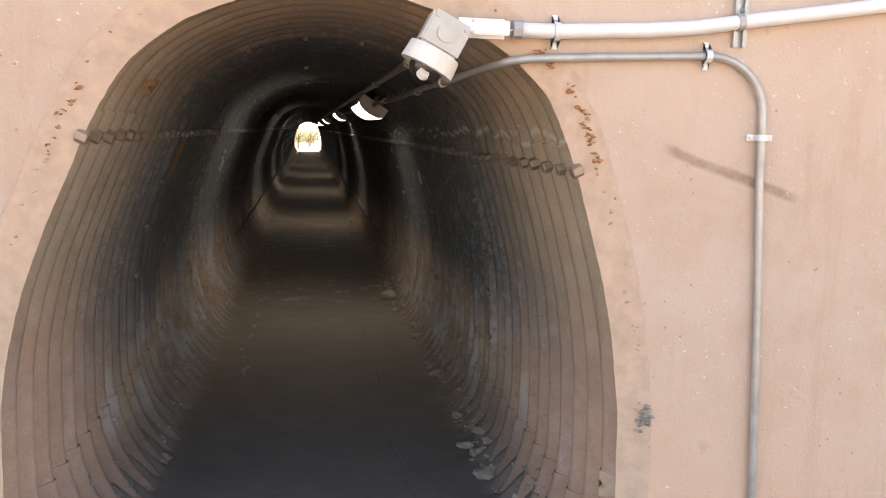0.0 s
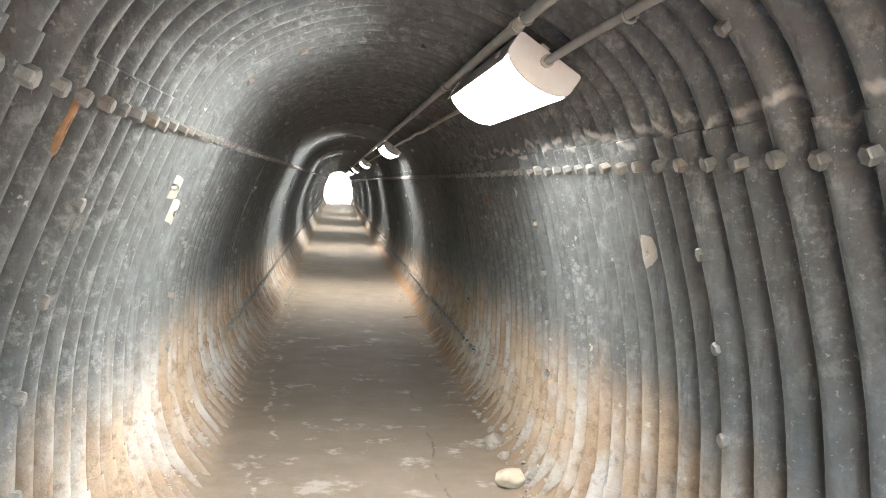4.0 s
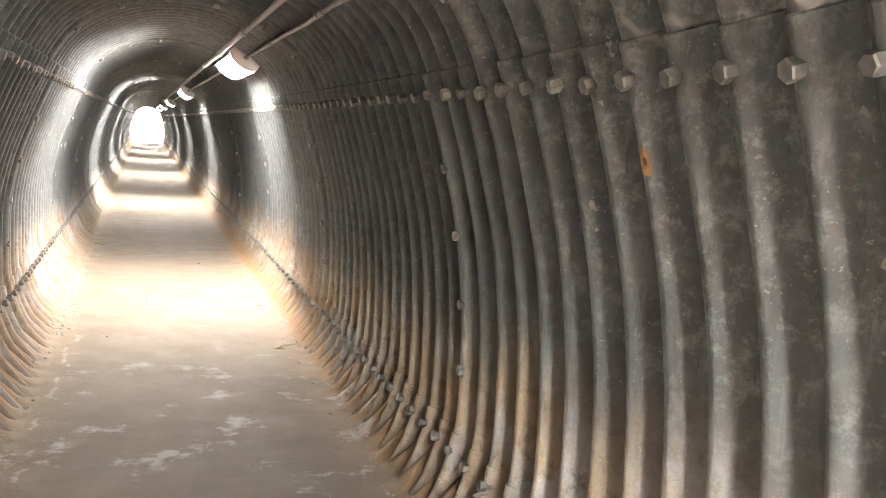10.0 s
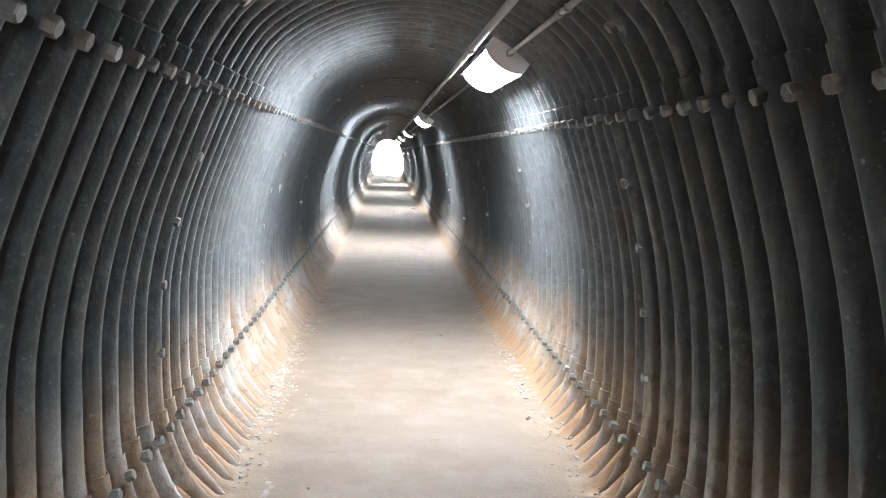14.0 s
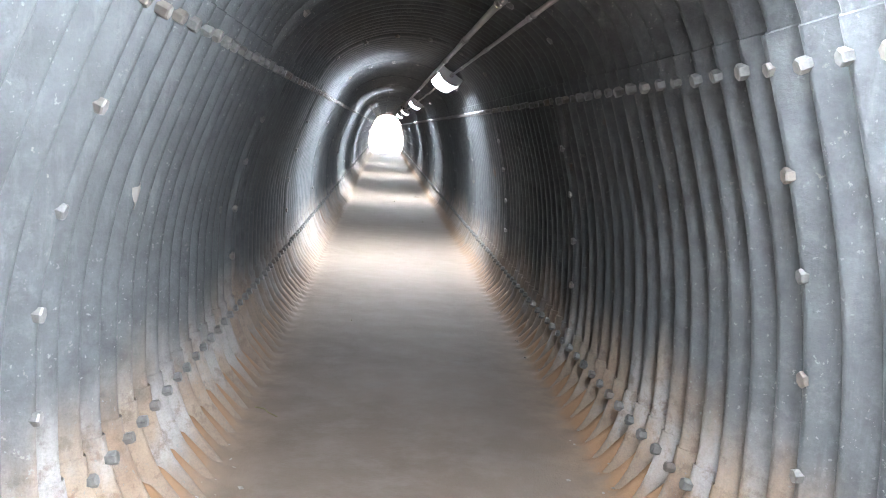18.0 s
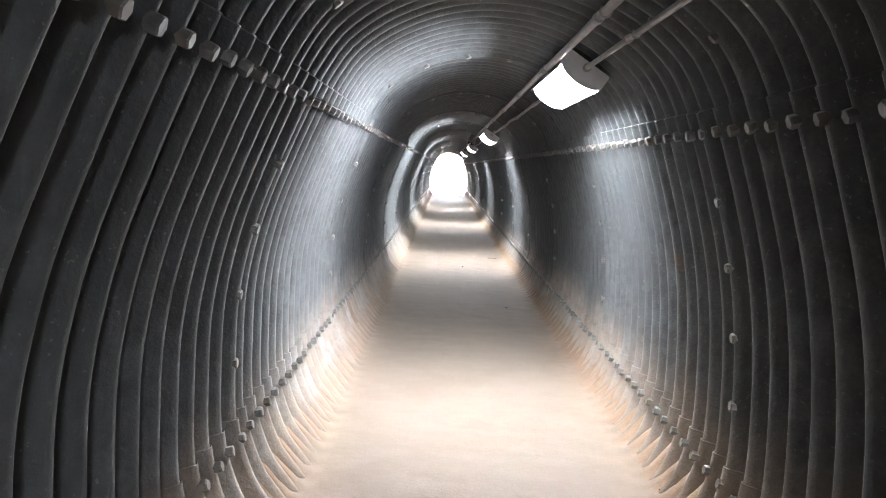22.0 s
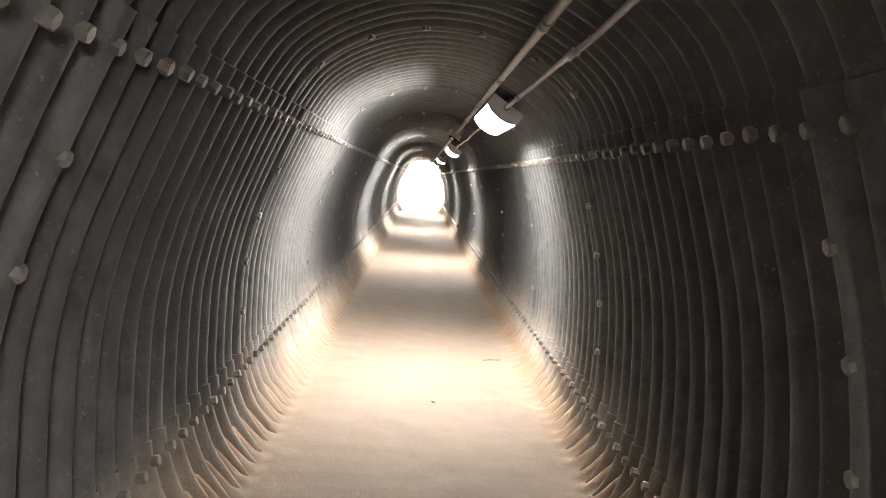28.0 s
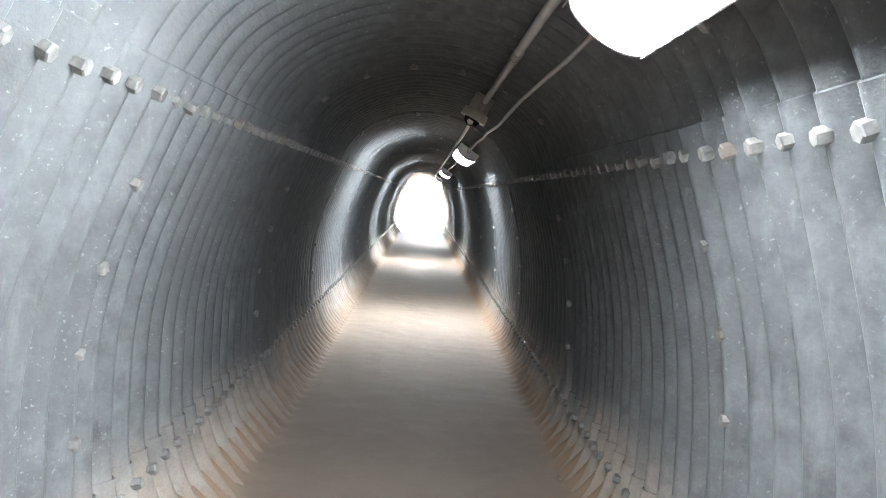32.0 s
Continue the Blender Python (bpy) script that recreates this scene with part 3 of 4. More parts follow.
def cap_shape(half, side, belly, n=14):
    """A box with a shallow round belly, flat side up: half its width, the depth of its sides and of the belly."""
    c = 0.010
    arc = [(half * math.cos(q), -side - belly * math.sin(q)) for q in [math.pi * k / n for k in range(n + 1)]]
    return [(half - c, 0.0), (half - 0.3 * c, -0.3 * c), (half, -c)] + arc + [(-half, -c), (-half + 0.3 * c, -0.3 * c), (-half + c, 0.0)]


def extrude(bm, pts, y0, y1, dz=0.0):
    a = [bm.verts.new((x, y0, z + dz)) for x, z in pts]
    b = [bm.verts.new((x, y1, z + dz)) for x, z in pts]
    n = len(pts)
    for k in range(n):
        bm.faces.new((a[k], a[(k + 1) % n], b[(k + 1) % n], b[k]))
    bm.faces.new(a[::-1]), bm.faces.new(b)
    bmesh.ops.recalc_face_normals(bm, faces=bm.faces[:])
    return bm


def make_light(m):
    ob = empty("ceiling_light", m, "half-round white lit linear light fixture with grey end caps", "light fixture", "row of tunnel lights")
    pan = bmesh.new()
    box(pan, -0.100, 0.100, 0.012, LEN - 0.012, 0.014, 0.024)
    for side in (-1, 1):
        deep = -0.068 if side < 0 else -0.052
        lip = [(side * 0.100, 0.0239), (side * 0.1055, 0.018), (side * 0.1055, deep), (side * 0.1015, deep), (side * 0.1015, 0.0141)]
        extrude(pan, lip, 0.012, LEN - 0.012)
    part("back_pan", pan, PAN, ob, "grey metal back pan with turned-down sides")
    part("diffuser", extrude(bmesh.new(), cap_shape(0.1005, 0.012, 0.044), 0.018, LEN - 0.018, -0.020), DIFFUSER, ob, "glowing white diffuser")
    for y in (0.0, LEN - 0.018):
        part("end_cap", extrude(bmesh.new(), cap_shape(0.1085, 0.056, 0.047), y, y + 0.018, 0.027), CAP, ob, "pale grey end cap")
    for y in (0.20, LEN - 0.20):
        part("latch", box(bmesh.new(), -0.1125, -0.1052, y - 0.012, y + 0.012, -0.036, -0.012, 0.002), PAN, ob, "small clip on the pan's side")
    for y in (-0.016, LEN):
        part("conduit_nut", tube(bmesh.new(), [(0, y, 0.0), (0, y + 0.016, 0.0)], 0.019, 10), EMT, ob)
    for y in (0.25, LEN - 0.25):
        part("hanger_strap", box(bmesh.new(), -0.015, 0.015, y - 0.012, y + 0.012, 0.043, 0.10), EMT, ob)
    return ob


first_light = make_light(lamp_frame(LIGHTS[0]))
for p in LIGHTS[1:]:
    copy_thing(first_light, lamp_frame(p))

# ---- conduits ----


def hanger(parent, x, y, z, r):
    """A one-hole clip round the pipe, with the tail of its wire tie."""
    pts = [(x + (r + 0.003) * math.cos(a), y, z + (r + 0.003) * math.sin(a)) for a in [math.pi * (0.1 + 1.5 * k / 10) + math.pi * 0.6 for k in range(11)]]
    bm = bmesh.new()
    tube(bm, pts, 0.004, 6)
    tube(bm, [pts[-1], (x + r + 0.02, y, z + 0.03), (x + r + 0.03, y + 0.004, z + 0.055)], 0.0035, 6)
    part("clip", bm, EMT, parent)


def conduit(name, pts, r, label, clips, material=EMT):
    ob = empty(name, pose(0, 0, 0), label, "conduit", "conduits along the crown")
    part("pipe", tube(bmesh.new(), pts, r, 12), material, ob, smooth=True)
    for y in clips:
        x = float(np.interp(y, [p[1] for p in pts], [p[0] for p in pts]))
        z = float(np.interp(y, [p[1] for p in pts], [p[2] for p in pts]))
        hanger(ob, x, y, z, r)
        part("coupling", tube(bmesh.new(), [(x, y + 0.1, z), (x, y + 0.14, z)], r + 0.004, 10), EMT, ob)
    return ob


def run(p, y0, y1, amp=0.004, seed=0):
    n = max(2, int((y1 - y0) / 0.5))
    return [(p[0] + amp * noise.noise((seed, y0 + (y1 - y0) * k / n, 0)), y0 + (y1 - y0) * k / n, p[1] + amp * noise.noise((seed, y0 + (y1 - y0) * k / n, 9))) for k in range(n + 1)]


clips = [4.9 + 1.52 * k for k in range(24)]
conduit("conduit", [(DOME1[0], DOME1[1] + 0.06, DOME1[2] + 0.04), (P1[0], DOME1[1] + 0.6, P1[1])] + run(P1, DOME1[1] + 1.0, DOME2[1] - 0.05, seed=1), 0.0155,
        "galvanised steel conduit along the crown", [y for y in clips if y < DOME2[1] - 0.3])
conduit("cable", run(P1, DOME2[1] + 0.07, FAR, 0.014, seed=4), 0.012, "thin grey cable along the crown", [])


def between(a, b, amp, seed):
    n = max(3, int((b[1] - a[1]) / 0.6))
    out = []
    for k in range(n + 1):
        s = k / n
        w = amp * math.sin(math.pi * s) ** 0.5 if 0 < s < 1 else 0
        out.append(tuple(a[i] + (b[i] - a[i]) * s + (w * noise.noise((seed, s * 9, i)) if i != 1 else 0) for i in range(3)))
    return out


for k, p in enumerate(LIGHTS[1:]):
    a = LIGHTS[k]
    a = (a[0], a[1] + LEN + 0.01, a[2])
    thin = k >= 3
    conduit("cable" if thin else "conduit", between(a, (p[0], p[1] - 0.01, p[2]), 0.03 if thin else 0.012, 10 + k), 0.009 if thin else 0.0108,
            "thin grey cable between two lights" if thin else "galvanised steel conduit between two lights", [] if thin else [c + 0.2 for c in clips if a[1] + 0.2 < c < p[1] - 0.5])

# ---- the near mouth: camera, conduits on the headwall ----


def dome_camera(m, ring_material, label):
    ob = empty("dome_camera", m, label, "security camera", "security cameras")
    part("housing", box(bmesh.new(), -0.057, 0.057, -0.055, 0.055, 0.0, 0.095, 0.007), BOXGREY, ob, "grey square junction box")
    bm = bmesh.new()
    bmesh.ops.create_cone(bm, cap_ends=True, segments=32, radius1=0.076, radius2=0.072, depth=0.05, matrix=Matrix.Translation((0, 0, -0.025)))
    part("collar", bm, ring_material, ob, "pale round collar")
    bm = bmesh.new()
    bmesh.ops.create_uvsphere(bm, u_segments=24, v_segments=14, radius=0.048, matrix=Matrix.Translation((0, 0, -0.045)))
    part("dome", bm, SMOKED, ob, "smoked dark dome", smooth=True)
    bm = bmesh.new()
    bmesh.ops.create_cone(bm, cap_ends=True, segments=18, radius1=0.017, radius2=0.015, depth=0.012, matrix=Matrix.Translation((-0.004, -0.044, -0.072)) @ Matrix.Rotation(radians(55), 4, 'X'))
    part("lens", bm, BOXWHITE, ob, "pale camera eye")
    part("cover_plate", tube(bmesh.new(), [(0, -0.062, 0.05), (0, -0.054, 0.05)], 0.026, 20), BOXGREY, ob)
    for x in (-0.042, 0.042):
        part("screw", tube(bmesh.new(), [(x, -0.059, 0.08), (x, -0.053, 0.08)], 0.006, 8), EMT, ob)
    return ob


def dome_pose(p):
    return Matrix.Translation(p) @ Matrix.Rotation(radians(27), 4, 'Y')


dome_camera(dome_pose(DOME1), BOXWHITE, "grey boxed dome camera with a dirty white collar under the crown")
dome_camera(dome_pose(DOME2), BOXGREY, "grey boxed dome camera at the end of a conduit")

# the white conduit, its fitting, strap and strut on the headwall's face
FACE = MOUTH
white = empty("wall_conduit", pose(-0.012, 0, -0.016), "thick white-painted conduit strapped to the headwall", "conduit", "conduits on the headwall")
wp = [(0.50, 1.841), (0.61, 1.842), (0.88, 1.858), (1.02, 1.872), (1.16, 1.895), (1.40, 1.932), (1.67, 1.975), (2.2, 2.06), (3.2, 2.22)]
part("pipe", tube(bmesh.new(), [(x, FACE - 0.028, z) for x, z in wp], 0.0205, 16), PAINTED, white, smooth=True)
part("fitting", box(bmesh.new(), 0.315, 0.489, FACE - 0.058, FACE - 0.004, 1.813, 1.866, 0.024), PAINTED, white, "white conduit body")
part("fitting_cover", box(bmesh.new(), 0.330, 0.474, FACE - 0.064, FACE - 0.056, 1.820, 1.859, 0.0035), PAINTED, white)
part("collar_nut", tube(bmesh.new(), [(0.488, FACE - 0.028, 1.841), (0.512, FACE - 0.028, 1.841)], 0.026, 8), EMT, white)
for z in (1.806, 1.878):
    part("screw", tube(bmesh.new(), [(0.372, FACE - 0.066, 1.84 + (z - 1.842) * 0.4), (0.372, FACE - 0.06, 1.84 + (z - 1.842) * 0.4)], 0.004, 8), EMT, white)


def strap(parent, x, z, r, up):
    """A two-hole strap over a pipe that lies along x (up: along z)."""
    bm = bmesh.new()
    n = 10
    arc = [(math.cos(math.pi * k / n), math.sin(math.pi * k / n)) for k in range(n + 1)]
    over = [(c * (r + 0.005), r + 0.008 + s * (r + 0.005)) for c, s in arc]
    under = [(c * (r + 0.001), r + 0.008 + s * (r + 0.001)) for c, s in arc]
    ring = over + [(over[-1][0], 0.009), (-r - 0.026, 0.009), (-r - 0.026, 0.003), (under[-1][0], 0.003)] + under[::-1] + [(under[0][0], 0.003), (r + 0.026, 0.003), (r + 0.026, 0.009), (over[0][0], 0.009)]
    rows = []
    for w in (-0.009, 0.009):
        rows.append([bm.verts.new((x + w, FACE - d, z + q) if not up else (x + q, FACE - d, z + w)) for q, d in ring])
    m = len(ring)
    for k in range(m):
        bm.faces.new((rows[0][k], rows[0][(k + 1) % m], rows[1][(k + 1) % m], rows[1][k]))
    for row in rows:
        bmesh.ops.triangulate(bm, faces=[bm.faces.new(row)])
    bmesh.ops.recalc_face_normals(bm, faces=bm.faces[:])
    part("strap", bm, BRIGHT, parent, "bright zinc strap")
    for q in (-r - 0.016, r + 0.016):
        c = (x, FACE - 0.008, z + q) if not up else (x + q, FACE - 0.008, z)
        part("screw", tube(bmesh.new(), [c, (c[0], FACE - 0.014, c[2])], 0.006, 8), BRIGHT, parent)


strap(white, 0.612, 1.842, 0.0205, False)
strut = bmesh.new()
for x0, x1, y0, y1 in ((1.125, 1.130, 0.0, 0.012), (1.160, 1.165, 0.0, 0.012), (1.130, 1.160, 0.0, 0.004), (1.1251, 1.137, 0.0125, 0.016), (1.153, 1.1649, 0.0125, 0.016)):
    box(strut, x0 + 0.012, x1 + 0.012, FACE - 0.001 - y1, FACE - 0.001 - y0, 1.825, 1.965)
part("strut_channel", strut, EMT, white, "short grey strut channel")
part("strut_clamp", tube(bmesh.new(), [(1.138, FACE - 0.028, 1.892), (1.156, FACE - 0.028, 1.895)], 0.0245, 12), EMT, white)
part("clamp_bolt", tube(bmesh.new(), [(1.147, FACE - 0.06, 1.925), (1.147, FACE - 0.03, 1.925)], 0.006, 6), EMT, white)

# the thinner conduit that feeds the lights: out of the mouth, along the face, round a bend and down
feed = empty("feed_conduit", pose(0, 0, 0), "grey steel conduit bent out of the tunnel and down the headwall", "conduit", "conduits on the headwall")
la = LIGHTS[0]
inner = [(la[0], la[1] - 0.02, la[2])] + [(la[0] + (0.40 - la[0]) * s, la[1] + (4.96 - la[1]) * s, la[2] + (1.715 - la[2]) * s + 0.006 * math.sin(9 * s)) for s in [k / 8 for k in range(1, 9)]]
bend = [(0.40, 4.66, 1.715), (0.402, 4.49, 1.718), (0.412, 4.37, 1.722), (0.435, 4.29, 1.731), (0.475, FACE - 0.012, 1.742), (0.53, FACE - 0.018, 1.751)]
face = [(0.70, 1.762), (0.90, 1.772), (1.03, 1.779)] + [(1.065 + 0.168 * math.sin(a), 1.612 + 0.168 * math.cos(a)) for a in [math.pi / 2 * k / 8 for k in range(9)]] + [(1.238, 1.45), (1.262, 1.109), (1.284, 0.72), (1.302, 0.405), (1.318, -0.02)]
part("pipe", tube(bmesh.new(), inner + bend + [(x, FACE - 0.018, z) for x, z in face], 0.0118, 12), EMT, feed, smooth=True)
strap(feed, 1.048, 1.780, 0.0135, False)
strap(feed, 1.2340, 1.555, 0.0135, True)
for y in (7.5, 6.5, 5.6):
    s = (la[1] - y) / (la[1] - 4.96)
    hanger(feed, la[0] + (0.40 - la[0]) * s, y, la[2] + (1.715 - la[2]) * s, 0.0135)
for y in (7.2, 4.86):
    s = (la[1] - y) / (la[1] - 4.96)
    part("coupling", tube(bmesh.new(), [(la[0] + (0.40 - la[0]) * s, y, la[2] + (1.715 - la[2]) * s + 0.003), (la[0] + (0.40 - la[0]) * s, y + 0.045, la[2] + (1.715 - la[2]) * s + 0.003)], 0.018, 10), EMT, feed)


CRUST = plain("lime_crust", (0.44, 0.41, 0.365), 0.9, 0, 0.3, 30, 0.5)


def lumps(name, spots, material, label, category, kind="", flat=0.5):
    """Crumbs of stone or mortar, joined: spots of (x, y, z, size)."""
    vs, fs = [], []
    base = [(1, 0, 0), (-1, 0, 0), (0, 1, 0), (0, -1, 0), (0, 0, 1), (0, 0, -1)]
    tri = [(0, 2, 4), (2, 1, 4), (1, 3, 4), (3, 0, 4), (2, 0, 5), (1, 2, 5), (3, 1, 5), (0, 3, 5)]
    for x, y, z, r in spots:
        q = Euler((random.uniform(-0.5, 0.5), random.uniform(-0.5, 0.5), random.uniform(0, 6.3)))
        o = len(vs)
        for b in base:
            v = Vector(b)
            v = Vector((v.x * r * random.uniform(0.6, 1.4), v.y * r * random.uniform(0.6, 1.4), v.z * r * flat * random.uniform(0.6, 1.4)))
            v.rotate(q)
            vs.append((x + v.x, y + v.y, z + v.z))
        fs += [tuple(o + i for i in f) for f in tri]
    me = bpy.data.meshes.new(name)
    me.from_pydata(vs, [], fs)
    me.materials.append(material)
    me.update()
    return tagged(new(name, me), label, category, kind=kind)


# the ring of mortar between concrete and lining
bm = bmesh.new()
rows = [[], [], []]
for k in range(241):
    g = GIRTH * k / 240
    x, z, nx, nz = at(g)
    wav = 0.010 * noise.noise((g * 7, 0, 0)) + 0.006 * noise.noise((g * 31, 5, 0))
    for row, d, y in ((rows[0], -0.048 - 1.2 * abs(wav), MOUTH - 0.004), (rows[1], 0.002 + wav, MOUTH + 0.002 + 0.3 * wav), (rows[2], 0.050 + 0.4 * wav, MOUTH + 0.013)):
        row.append(bm.verts.new((x + nx * d, y, z + nz * d)))
for a, b in zip(rows, rows[1:]):
    for k in range(240):
        bm.faces.new((a[k], a[k + 1], b[k + 1], b[k]))
bmesh.ops.recalc_face_normals(bm, faces=bm.faces[:])
tagged(new("trim_mortar", mesh_of("trim_mortar", bm, MORTAR, True)), "rough reddish mortar ring sealing the lining to the headwall", "mortar", kind="structure")
# spalled mortar round the mouth
spots = []
for centre, spread, count in ((girth_at(-1, 1.56), 0.10, 90), (girth_at(1, 1.60), 0.16, 130), (girth_at(1, 0.9), 0.35, 70), (girth_at(-1, 0.9), 0.3, 40), (girth_at(1, 0.22), 0.08, 60), (GIRTH / 2 - 0.3, 0.2, 50), (GIRTH / 2 + 0.35, 0.2, 40)):
    for k in range(count):
        x, z, nx, nz = at(min(GIRTH, max(0, random.gauss(centre, spread))))
        d = -abs(random.gauss(0.010, 0.010)) - 0.004
        spots.append((x + nx * d, MOUTH + random.uniform(-0.008, 0.03), z + nz * d, random.uniform(0.003, 0.010)))
low = [q for q in spots if q[2] < 1.45]
lumps("spalled_mortar", [(q[0], q[1], q[2], q[3] * 1.2) for q in spots if q[2] >= 1.45], SPALL, "orange-red spalled mortar round the upper edge of the mouth", "mortar", "stuff")
spots = low
lumps("mortar_crumbs", spots, MORTAR, "reddish broken mortar packed round the tunnel mouth", "mortar", "stuff")
x, z, nx, nz = at(girth_at(1, 0.72))
rag = lumps("dried_weed", [(x + 0.035 + random.gauss(0, 0.009), MOUTH - 0.006, z + random.gauss(0, 0.022), random.uniform(0.006, 0.014)) for k in range(40)], RUBBLE, "grey tuft of dried weed caught at the mouth's edge", "weed")
# ---- crumbs along both edges of the floor ----
spots = []
for side in (-1, 1):
    y = MOUTH + 0.05
    while y < 52:
        near = 1.0 if y < 12.0 or 12.8 < y < 15.8 else 0.35
        k = (y - RING0) / PITCH
        valley = abs(k - round(k))
        for m in range(int(near * (12 if valley > 0.3 else 5) + random.random())):
            edge = (0.70 if side < 0 else 0.77) + 0.03 * noise.noise((side * 7, y * 2.3, 0))
            x = XC + side * (edge + abs(random.gauss(0.0, 0.045)) - 0.012)
            r = random.choice((0.003, 0.004, 0.005, 0.007, 0.010, 0.014)) * random.uniform(0.7, 1.3) * (0.6 + 0.5 * near)
            lift = max(0, abs(x - XC) - 0.76) * 0.35
            spots.append((x, y + random.uniform(-0.03, 0.03), lift + r * 0.2, r))
        y += 0.05
# crust and grit caught on the lowest ribs near the mouth
for k in range(1500):
    side = random.choice((-1, 1))
    y = MOUTH + 0.08 + abs(random.gauss(0, 3.6))
    if y > 12.5:
        continue
    g = girth_at(side, abs(random.gauss(0.02, 0.09)) + 0.01)
    x, z, nx, nz = at(g)
    d = rib(y - RING0) + 0.004
    spots.append((x + nx * d, y, z + nz * d, random.choice((0.004, 0.006, 0.009, 0.013)) * random.uniform(0.7, 1.3)))
lumps("floor_rubble", spots, RUBBLE, "crumbled mortar and grit along the foot of the lining", "rubble", "stuff", 0.6)
# pale crust along the floor's edges under the second light
spots = []
for k in range(1500):
    side = random.choice((-1, -1, 1))
    y = random.gauss(16.2, 0.75) if random.random() < 0.75 else random.uniform(12.0, 18.0)
    edge = (0.70 if side < 0 else 0.77) + 0.02 * noise.noise((side * 3, y * 3, 0))
    x = XC + side * (edge - abs(random.gauss(0, 0.055)))
    r = random.choice((0.003, 0.004, 0.006, 0.009, 0.013)) * random.uniform(0.7, 1.3)
    spots.append((x, y, floor_height(x, y) + r * 0.2, r))
lumps("lime_crust", spots, CRUST, "pale crumbly mineral crust along the floor edges", "mineral crust", "stuff", 0.35)
# the same crust caked on the lowest ribs of the first part
spots = []
for k in range(1100):
    side = random.choice((-1, 1))
    y = random.uniform(MOUTH + 0.3, 12.2)
    if noise.noise((side * 5, y * 1.7, 2)) < -0.15:
        continue
    g = girth_at(side, 0.02 + abs(random.gauss(0.0, 0.10)))
    x, z, nx, nz = at(g)
    y = RING0 + PITCH * (round((y - RING0) / PITCH) + random.gauss(0, 0.13))
    d = rib(y - RING0) + 0.017
    spots.append((x + nx * d, y, z + nz * d, random.choice((0.004, 0.007, 0.011, 0.016)) * random.uniform(0.7, 1.3)))
lumps("lime_crust", spots, CRUST, "pale mineral crust caked on the lowest ribs", "mineral crust", "stuff", 0.35)
# heavier broken pieces near the mouth
for k in range(170):
    side = random.choice((-1, 1, 1))
    y = random.choice((random.uniform(MOUTH + 0.1, 5.8), random.uniform(5.6, 8.6), random.uniform(8.6, 11.1)))
    r = random.choice((0.012, 0.016, 0.022, 0.03, 0.042)) * random.uniform(0.8, 1.15)
    bm = bmesh.new()
    bmesh.ops.create_icosphere(bm, subdivisions=2, radius=1)
    stretch, seed = (random.uniform(0.7, 1.35), random.uniform(0.7, 1.2), random.uniform(0.4, 0.75)), random.uniform(0, 99)
    for v in bm.verts:
        f = r * (1 + 0.55 * noise.noise(v.co * 1.3 + Vector((seed, 0, 0))) + 0.2 * noise.noise(v.co * 3.5 + Vector((0, seed, 0))))
        v.co = Vector((v.co.x * f * stretch[0], v.co.y * f * stretch[1], v.co.z * f * stretch[2]))
    chunk = tagged(new("mortar_chunk", mesh_of("mortar_chunk", bm, RUBBLE)), "broken grey mortar lump lying against the lining", "mortar lump", "mortar lumps at the foot of the lining")
    off = random.uniform(0.72, 0.86) - (0.06 if side < 0 else 0)
    chunk.matrix_world = pose(XC + side * off, y, r * 0.3 + 0.004 + max(0, off - 0.77) * 0.6)


def leaf(x, y, size, turn):
    bm = bmesh.new()
    line = [(0, -1), (0.35, -0.55), (0.25, -0.3), (0.6, 0.0), (0.3, 0.2), (0.4, 0.55), (0, 1), (-0.35, 0.5), (-0.3, 0.15), (-0.6, -0.1), (-0.25, -0.35), (-0.3, -0.6)]
    c = bm.verts.new((0, 0, 0.004))
    ring = [bm.verts.new((u * size, v * size, 0.006 + 0.012 * abs(u) + 0.004 * random.random())) for u, v in line]
    for a, b in zip(ring, ring[1:] + ring[:1]):
        bm.faces.new((c, a, b))
    bmesh.ops.solidify(bm, geom=bm.faces[:], thickness=0.001)
    ob = new("dead_leaf", mesh_of("dead_leaf", bm, LEAFDRY))
    ob.matrix_world = pose(x, y, floor_height(x, y) + 0.003, 0, 0, turn)
    return tagged(ob, "curled dry leaf lying on the concrete floor", "leaf", "dead leaves on the floor")


for x, y, size, turn in ((0.595, 14.37, 0.035, 70), (-0.38, 14.74, 0.018, 20), (0.62, 15.6, 0.02, 140), (-0.52, 12.4, 0.018, 10), (0.31, 17.5, 0.014, 60), (-0.30, 20.6, 0.014, 0), (0.45, 26.8, 0.015, 100), (0.1, 29.9, 0.018, 45)):
    leaf(x, y, size, turn)
for x, y, turn, size in ((0.66, 14.48, 35, 0.12), (0.62, 11.2, 80, 0.06), (-0.6, 18.8, 130, 0.08), (0.55, 31.2, 20, 0.07)):
    bm = bmesh.new()
    tube(bm, [(-size, 0, 0), (-size * 0.3, 0.008, 0.004), (size * 0.4, -0.006, 0.003), (size, 0.01, 0)], 0.003, 6)
    ob = new("twig", mesh_of("twig", bm, LEAFDRY))
    ob.matrix_world = pose(x, y, floor_height(x, y) + 0.003, 0, 0, turn)
    tagged(ob, "thin dry twig lying on the floor", "twig", "twigs on the floor")


# ---- flakes and scars on the plates ----


